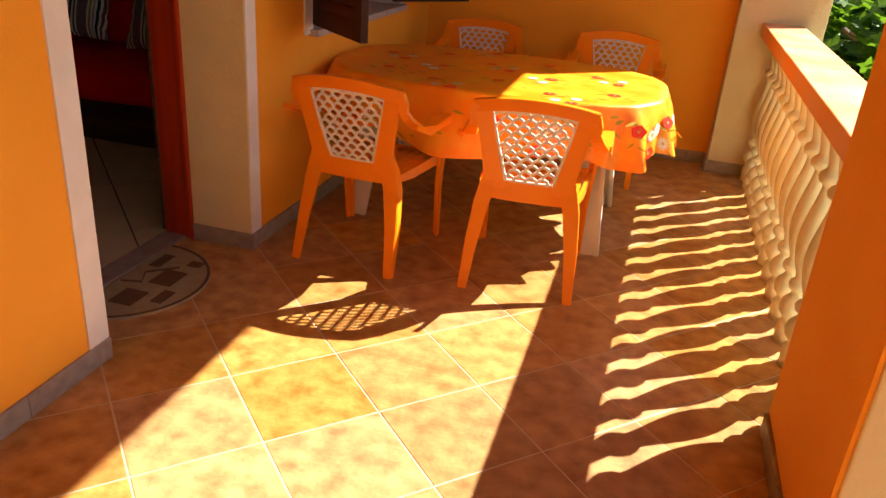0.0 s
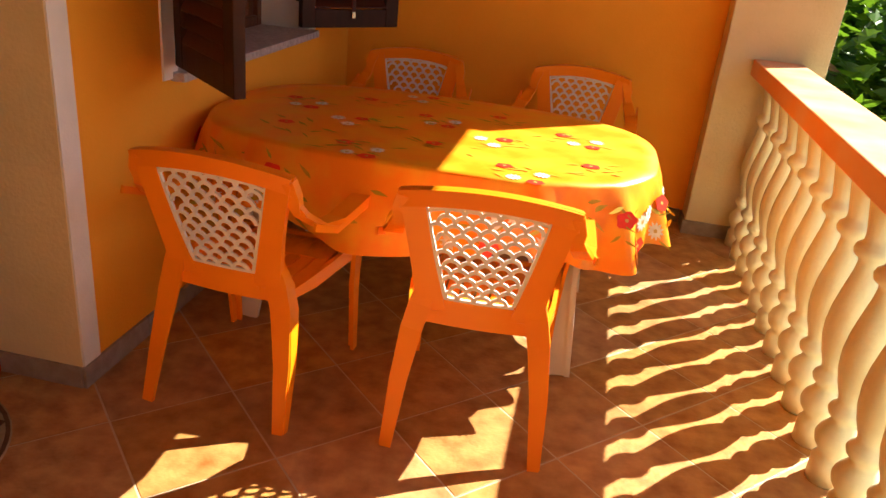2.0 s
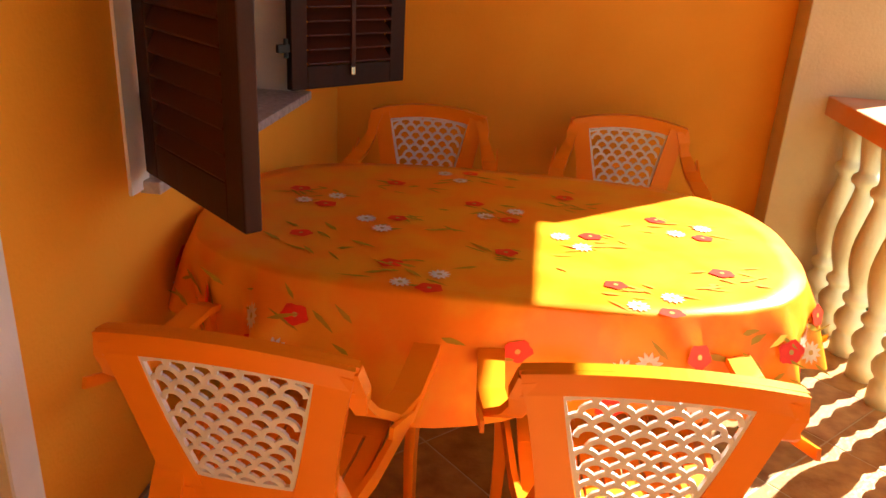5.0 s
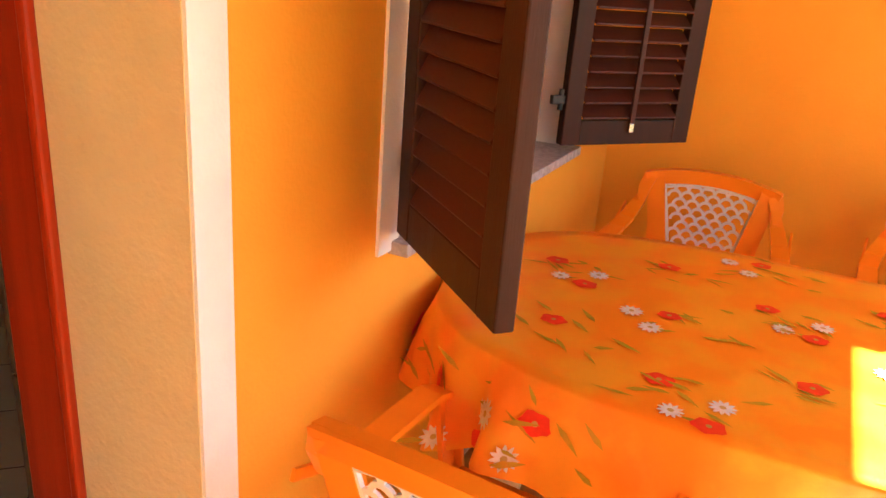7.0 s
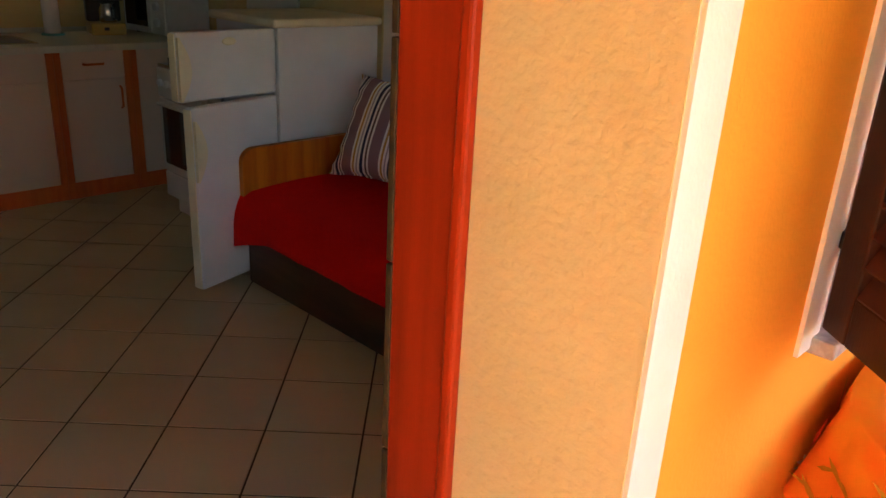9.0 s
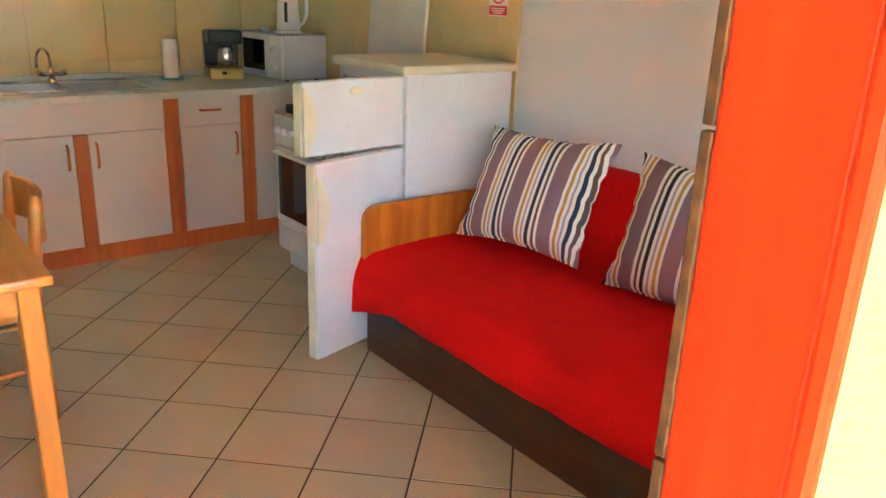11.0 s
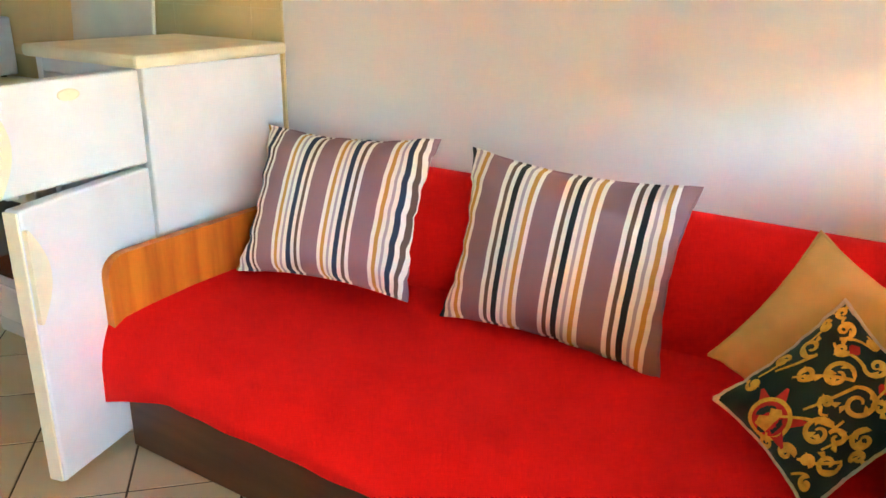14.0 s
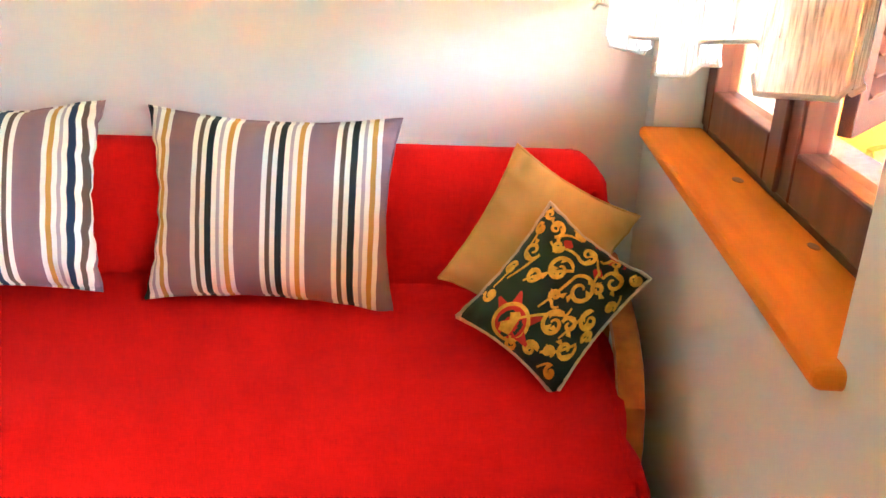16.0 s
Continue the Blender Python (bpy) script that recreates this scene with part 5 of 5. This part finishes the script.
for x in (-0.2, 0.2):
    for y in (-0.1, 0.12):
        part("foot", lathe(bmesh.new(), [(0.014, 0.0), (0.014, 0.013)], 10, (x, y)), BLACK_PLASTIC, ob)

ob = thing("electric_kettle", "white plastic electric kettle standing on the microwave", "kettle", pose(-4.66, 5.70, CTOP + 0.285, 0, 0, 52))
part("power_base", lathe(bmesh.new(), [(0.085, 0.0), (0.085, 0.012), (0.075, 0.02)], 24), PINKISH, ob)
part("jug", lathe(bmesh.new(), [(0.072, 0.021), (0.076, 0.03), (0.070, 0.12), (0.062, 0.215), (0.058, 0.235), (0.03, 0.245)], 24), PINKISH, ob, smooth=True)
part("handle", tube(bmesh.new(), [(0.058, 0, 0.225), (0.095, 0, 0.23), (0.118, 0, 0.205), (0.115, 0, 0.12), (0.098, 0, 0.07), (0.072, 0, 0.05)], [0.012, 0.013, 0.013, 0.011, 0.010, 0.010], 10), PINKISH, ob, smooth=True)
part("level_window", solid(-0.010, -0.0745, 0.07, 0.010, -0.060, 0.19, bevel=0.003), BLACK_PLASTIC, ob, "dark water level strip")
part("spout", prism(bmesh.new(), [(-0.055, -0.025), (-0.085, 0.0), (-0.055, 0.025)], 0.205, 0.238), PINKISH, ob)
ob = thing("egg_timer", "small white plug lying on the microwave", "plug", pose(-4.83, 5.62, CTOP + 0.285))
part("body", solid(-0.035, -0.018, 0.0, 0.035, 0.018, 0.028, bevel=0.008), WHITE_PLASTIC, ob)

# ---- things on the tiled wall ----
for x in (-4.47, -4.30, -4.14):
    o = thing("wall_hook", "small white adhesive hook on the tiles", "hook", pose(x, BACK_Y - 0.010, 1.455), "hooks on the tiles")
    part("plate", solid(-0.017, -0.008, -0.025, 0.017, 0.001, 0.025, bevel=0.006), WHITE_PLASTIC, o)
    part("hook", tube(bmesh.new(), [(0, -0.006, -0.005), (0, -0.022, -0.012), (0, -0.024, 0.004)], 0.004, 6), WHITE_PLASTIC, o)
sign = thing("prohibition_sign", "white sign with a red prohibition ring and red caption", "sign", pose(-2.885, BACK_Y - 0.0095, 1.462))
part("plate", solid(-0.066, -0.002, -0.078, 0.066, 0.0, 0.078), SIGN_WHITE, sign)
bm = bmesh.new()
ring = [(0.044 * math.cos(6.2832 * i / 32), -0.0030, 0.026 + 0.044 * math.sin(6.2832 * i / 32)) for i in range(33)]
bar(bm, ring, 0.0014, 0.009, (0, 1, 0))
bar(bm, [(-0.030, -0.0034, 0.056), (0.030, -0.0034, -0.004)], 0.0014, 0.008, (0, 1, 0))
part("ring", bm, SIGN_RED, sign, "red prohibition ring")
bm = bmesh.new()
bar(bm, [(-0.012, -0.0027, 0.050), (-0.004, -0.0027, 0.030), (0.006, -0.0027, 0.018), (0.014, -0.0027, 0.002)], 0.0012, 0.013, (0, 1, 0))
bar(bm, [(0.012, -0.0027, 0.044), (-0.010, -0.0027, 0.010)], 0.0012, 0.009, (0, 1, 0))
part("symbol", bm, BLACK_PLASTIC, sign, "dark pictogram")
part("caption", solid(-0.062, -0.0035, -0.072, 0.062, -0.002, -0.030), SIGN_RED, sign, "red caption field")
for z, w in ((-0.042, 0.048), (-0.052, 0.044), (-0.062, 0.030)):
    part("text_bar", solid(-w, -0.0042, z - 0.0025, w, -0.0034, z + 0.0025), SIGN_WHITE, sign, "white line of small print")


# ---- dining corner ----
def make_dining_table():
    ob = thing("dining_table", "varnished honey pine dining table", "table")
    x0, x1, y0, y1 = -3.30, -2.12, 2.95, 3.70
    part("tabletop", solid(x0, y0, 0.722, x1, y1, 0.750, bevel=0.008, segments=3), TABLE_PINE, ob)
    for a in ((x0 + 0.06, y0 + 0.05, x1 - 0.06, y0 + 0.072), (x0 + 0.06, y1 - 0.072, x1 - 0.06, y1 - 0.05), (x0 + 0.05, y0 + 0.072, x0 + 0.072, y1 - 0.072), (x1 - 0.072, y0 + 0.072, x1 - 0.05, y1 - 0.072)):
        part("apron", solid(a[0], a[1], 0.64, a[2], a[3], 0.722), TABLE_PINE, ob)
    for x in (x0 + 0.03, x1 - 0.085):
        for y in (y0 + 0.03, y1 - 0.085):
            part("leg", solid(x, y, 0.0, x + 0.055, y + 0.055, 0.722, bevel=0.006), CHAIR_PINE, ob)


def make_dining_chair(m):
    ob = thing("dining_chair", "honey pine dining chair with a patterned seat, pushed under the table", "chair", m)
    for s in (-1, 1):
        part("back_post", tube(bmesh.new(), [(s * 0.205, 0.19, 0.0), (s * 0.205, 0.18, 0.45), (s * 0.210, 0.215, 0.785), (s * 0.210, 0.217, 0.81)], [0.017, 0.021, 0.021, 0.012], 12), CHAIR_PINE, ob, smooth=True)
        part("leg", tube(bmesh.new(), [(s * 0.20, -0.20, 0.0), (s * 0.19, -0.19, 0.43)], [0.016, 0.020], 12), CHAIR_PINE, ob, smooth=True)
        part("side_rail", solid(s * 0.195 - 0.010, -0.19, 0.385, s * 0.195 + 0.010, 0.18, 0.43, bevel=0.003), CHAIR_PINE, ob)
        part("stretcher", tube(bmesh.new(), [(s * 0.197, -0.195, 0.20), (s * 0.204, 0.185, 0.20)], 0.010, 8), CHAIR_PINE, ob)
    part("front_rail", solid(-0.19, -0.205, 0.385, 0.19, -0.185, 0.43, bevel=0.003), CHAIR_PINE, ob)
    part("rear_rail", solid(-0.19, 0.172, 0.385, 0.19, 0.192, 0.43, bevel=0.003), CHAIR_PINE, ob)
    bm = bmesh.new()
    bar(bm, [(0.205 * math.sin(a), 0.205 + 0.045 * math.cos(a) * 1.2, 0.72) for a in [-math.pi / 2 + math.pi * k / 14 for k in range(15)]], 0.145, 0.016, (0, 0, 1))
    part("back_panel", bm, CHAIR_PINE, ob, "curved plywood back panel", smooth=False)
    part("seat", solid(-0.20, -0.205, 0.43, 0.20, 0.165, 0.465, bevel=0.014), SEAT_FABRIC, ob, "grey patterned upholstered seat")


make_dining_table()
make_dining_chair(pose(-2.95, 3.57, 0, 0, 0, 0))

# ---- splashback tiles ----
splash = tagged(new("splashback_kitchen"), "glossy beige wall tiles behind the worktop", "wall tiles", kind="structure")
structure("splash_bed_west", solid(KIT_X - 0.001, 3.82, 0.0, KIT_X + 0.0012, BACK_Y, 1.585), SPLASH_JOINT, "pale tile joints on the kitchen wall", "wall")
structure("splash_bed_north", solid(KIT_X + 0.001, BACK_Y - 0.004, 0.0, -2.735, BACK_Y + 0.001, 1.548), SPLASH_JOINT, "pale tile joints on the wall behind the stove", "wall")
for z0, z1 in ((0.74, 1.018), (1.02, 1.298), (1.30, 1.578)):
    y = 3.826
    while y < BACK_Y - 0.01:
        y2 = min(y + 0.43, BACK_Y - 0.009)
        part("tile", solid(KIT_X + 0.001, y + 0.001, z0, KIT_X + 0.009, y2 - 0.001, z1, bevel=0.001, segments=1), SPLASH, splash)
        y = y2
splash = tagged(new("splashback_stove"), "glossy beige wall tiles behind the stove and fridge", "wall tiles", kind="structure")
for z0, z1 in ((0.46, 0.738), (0.74, 1.018), (1.02, 1.298), (1.30, 1.548)):
    x = KIT_X + 0.01
    while x < -2.745:
        x2 = min(x + 0.43, -2.737)
        part("tile", solid(x + 0.001, BACK_Y - 0.009, z0, x2 - 0.001, BACK_Y - 0.001, z1, bevel=0.001, segments=1), SPLASH, splash)
        x = x2


# ---- garden beyond the balustrade ----
def make_tree(x, y, z0, height, seed, count):
    rng = random.Random(seed)
    ob = thing("fig_tree", "green fig tree with broad lobed leaves beside the terrace", "tree", pose(x, y, z0))
    bm = bmesh.new()
    tube(bm, [(0, 0, 0), (0.05, 0.04, height * 0.3), (0.0, 0.1, height * 0.55)], [0.16, 0.12, 0.08], 10)
    tips = []
    for k in range(16):
        a, e = rng.uniform(0, 6.28), rng.uniform(0.2, 1.1)
        base = Vector((0.02, 0.05, height * rng.uniform(0.3, 0.55)))
        p = base + Vector((math.cos(a) * math.cos(e), math.sin(a) * math.cos(e), math.sin(e))) * rng.uniform(0.9, 1.5)
        tube(bm, [base, (base + p) / 2 + Vector((0, 0, 0.1)), p], [0.05, 0.03, 0.012], 6)
        tips += [base.lerp(p, t) for t in (0.5, 0.75, 1.0)]
    part("trunk", bm, BARK, ob, "grey fig trunk and limbs")
    outline = [(0, 0), (0.22, 0.10), (0.46, 0.02), (0.38, 0.26), (0.58, 0.52), (0.30, 0.52), (0.20, 0.70), (0.0, 1.0), (-0.20, 0.70), (-0.30, 0.52), (-0.58, 0.52), (-0.38, 0.26), (-0.46, 0.02), (-0.22, 0.10)]
    clumps = {}
    for i in range(count):
        t = rng.choice(tips)
        d = Vector((rng.gauss(0, 1), rng.gauss(0, 1), rng.gauss(0, 0.8)))
        p = t + d.normalized() * rng.uniform(0.05, 0.75) ** 0.8
        s = rng.uniform(0.13, 0.24)
        m = Matrix.Translation(p) @ Euler((rng.uniform(-0.9, 0.7), rng.uniform(-0.7, 0.7), rng.uniform(0, 6.28))).to_matrix().to_4x4() @ Matrix.Scale(s, 4)
        c = clumps.setdefault(i % 24, bmesh.new())
        mid_ = c.verts.new(m @ Vector((0, 0.42, -0.05)))
        vs = [c.verts.new(m @ Vector((px, py, 0.10 * px * px + 0.05 * math.sin(3 * py)))) for px, py in outline]
        for k in range(len(vs)):
            c.faces.new((mid_, vs[k], vs[(k + 1) % len(vs)]))
    for c in clumps.values():
        tagged(part("leaf_clump", c, LEAF, ob), kind="stuff")
    return ob


for k, (x, y, z, h) in enumerate(((3.55, 8.2, -3.0, 6.0), (4.7, 8.4, -3.0, 6.4), (3.9, 9.9, -3.0, 6.8), (5.9, 7.4, -3.0, 6.0), (4.4, 6.6, -3.0, 4.6), (5.4, 10.0, -3.0, 7.0), (3.0, 10.4, -3.0, 6.6))):
    make_tree(x, y, z, h, 11 + k, 2200)
structure("hedge", solid(1.5, 13.0, -3.0, 14.0, 13.6, 4.5), LEAF, "dark green hedge behind the trees", "hedge")


# ---- floor tiles ----
def clip(poly, nx, ny, d):
    """The part of a flat outline where nx*x + ny*y <= d."""
    out = []
    for i, p in enumerate(poly):
        q = poly[(i + 1) % len(poly)]
        a, c = nx * p[0] + ny * p[1] - d, nx * q[0] + ny * q[1] - d
        if a <= 0:
            out.append(p)
        if a * c < 0:
            t = a / (a - c)
            out.append((p[0] + t * (q[0] - p[0]), p[1] + t * (q[1] - p[1])))
    return out


def lay_tiles(name, label, mat, size, joint, origin, area, near, depth=0.008):
    """Square tiles laid on the diagonal over area (x0, y0, x1, y1); those inside `near` are single pieces."""
    floor = tagged(new(name), label, "floor", kind="structure")
    x0, y0, x1, y1 = area
    h = (size - joint) / 2 * math.sqrt(2)
    step = size * math.sqrt(2)
    full = None
    rest = bmesh.new()
    rng = random.Random(3)
    k0 = int((x1 - x0 + y1 - y0) / step * 2) + 4
    for i in range(-k0, k0):
        for j in range(-k0, k0):
            cx, cy = origin[0] + (i + j) * step / 2, origin[1] + (i - j) * step / 2
            if not (x0 - h < cx < x1 + h and y0 - h < cy < y1 + h):
                continue
            poly = [(cx + h, cy), (cx, cy + h), (cx - h, cy), (cx, cy - h)]
            whole = x0 <= cx - h and cx + h <= x1 and y0 <= cy - h and cy + h <= y1
            if not whole:
                for nx, ny, d in ((-1, 0, -x0), (1, 0, x1), (0, -1, -y0), (0, 1, y1)):
                    poly = clip(poly, nx, ny, d) if poly else poly
                if len(poly) < 3:
                    continue
            inside = near[0] <= cx <= near[2] and near[1] <= cy <= near[3]
            if not inside:
                prism(rest, poly, -depth, 0.0)
                continue
            if whole and full:
                ob = new("tile", full)
                ob.parent = floor
            else:
                local = [(x - cx, y - cy) for x, y in poly]
                bm = bmesh.new()
                prism(bm, local, -depth, 0.0, 0.0016 if whole else 0.0)
                ob = part("tile", bm, mat, floor)
                full = ob.data if whole else full
            ob.location = (cx, cy, rng.uniform(-0.0006, 0.0))
    if len(rest.faces):
        tagged(part("tile_rest", rest, mat, floor), kind="stuff")


lay_tiles("terrace_floor", "mottled brown and ochre terrace tiles laid diagonally", TERRA, 0.369, 0.006, (0.690, 3.032), (-0.385, -1.5, 2.45, END_Y - 0.001), (-0.4, 1.6, 2.4, 6.5))
lay_tiles("room_floor", "beige floor tiles with dark joints laid diagonally", ROOM_TILE, 0.323, 0.007, (-1.730, 4.350), (KIT_X, 0.31, -0.385, BACK_Y), (-4.4, 3.0, -0.5, 5.3))
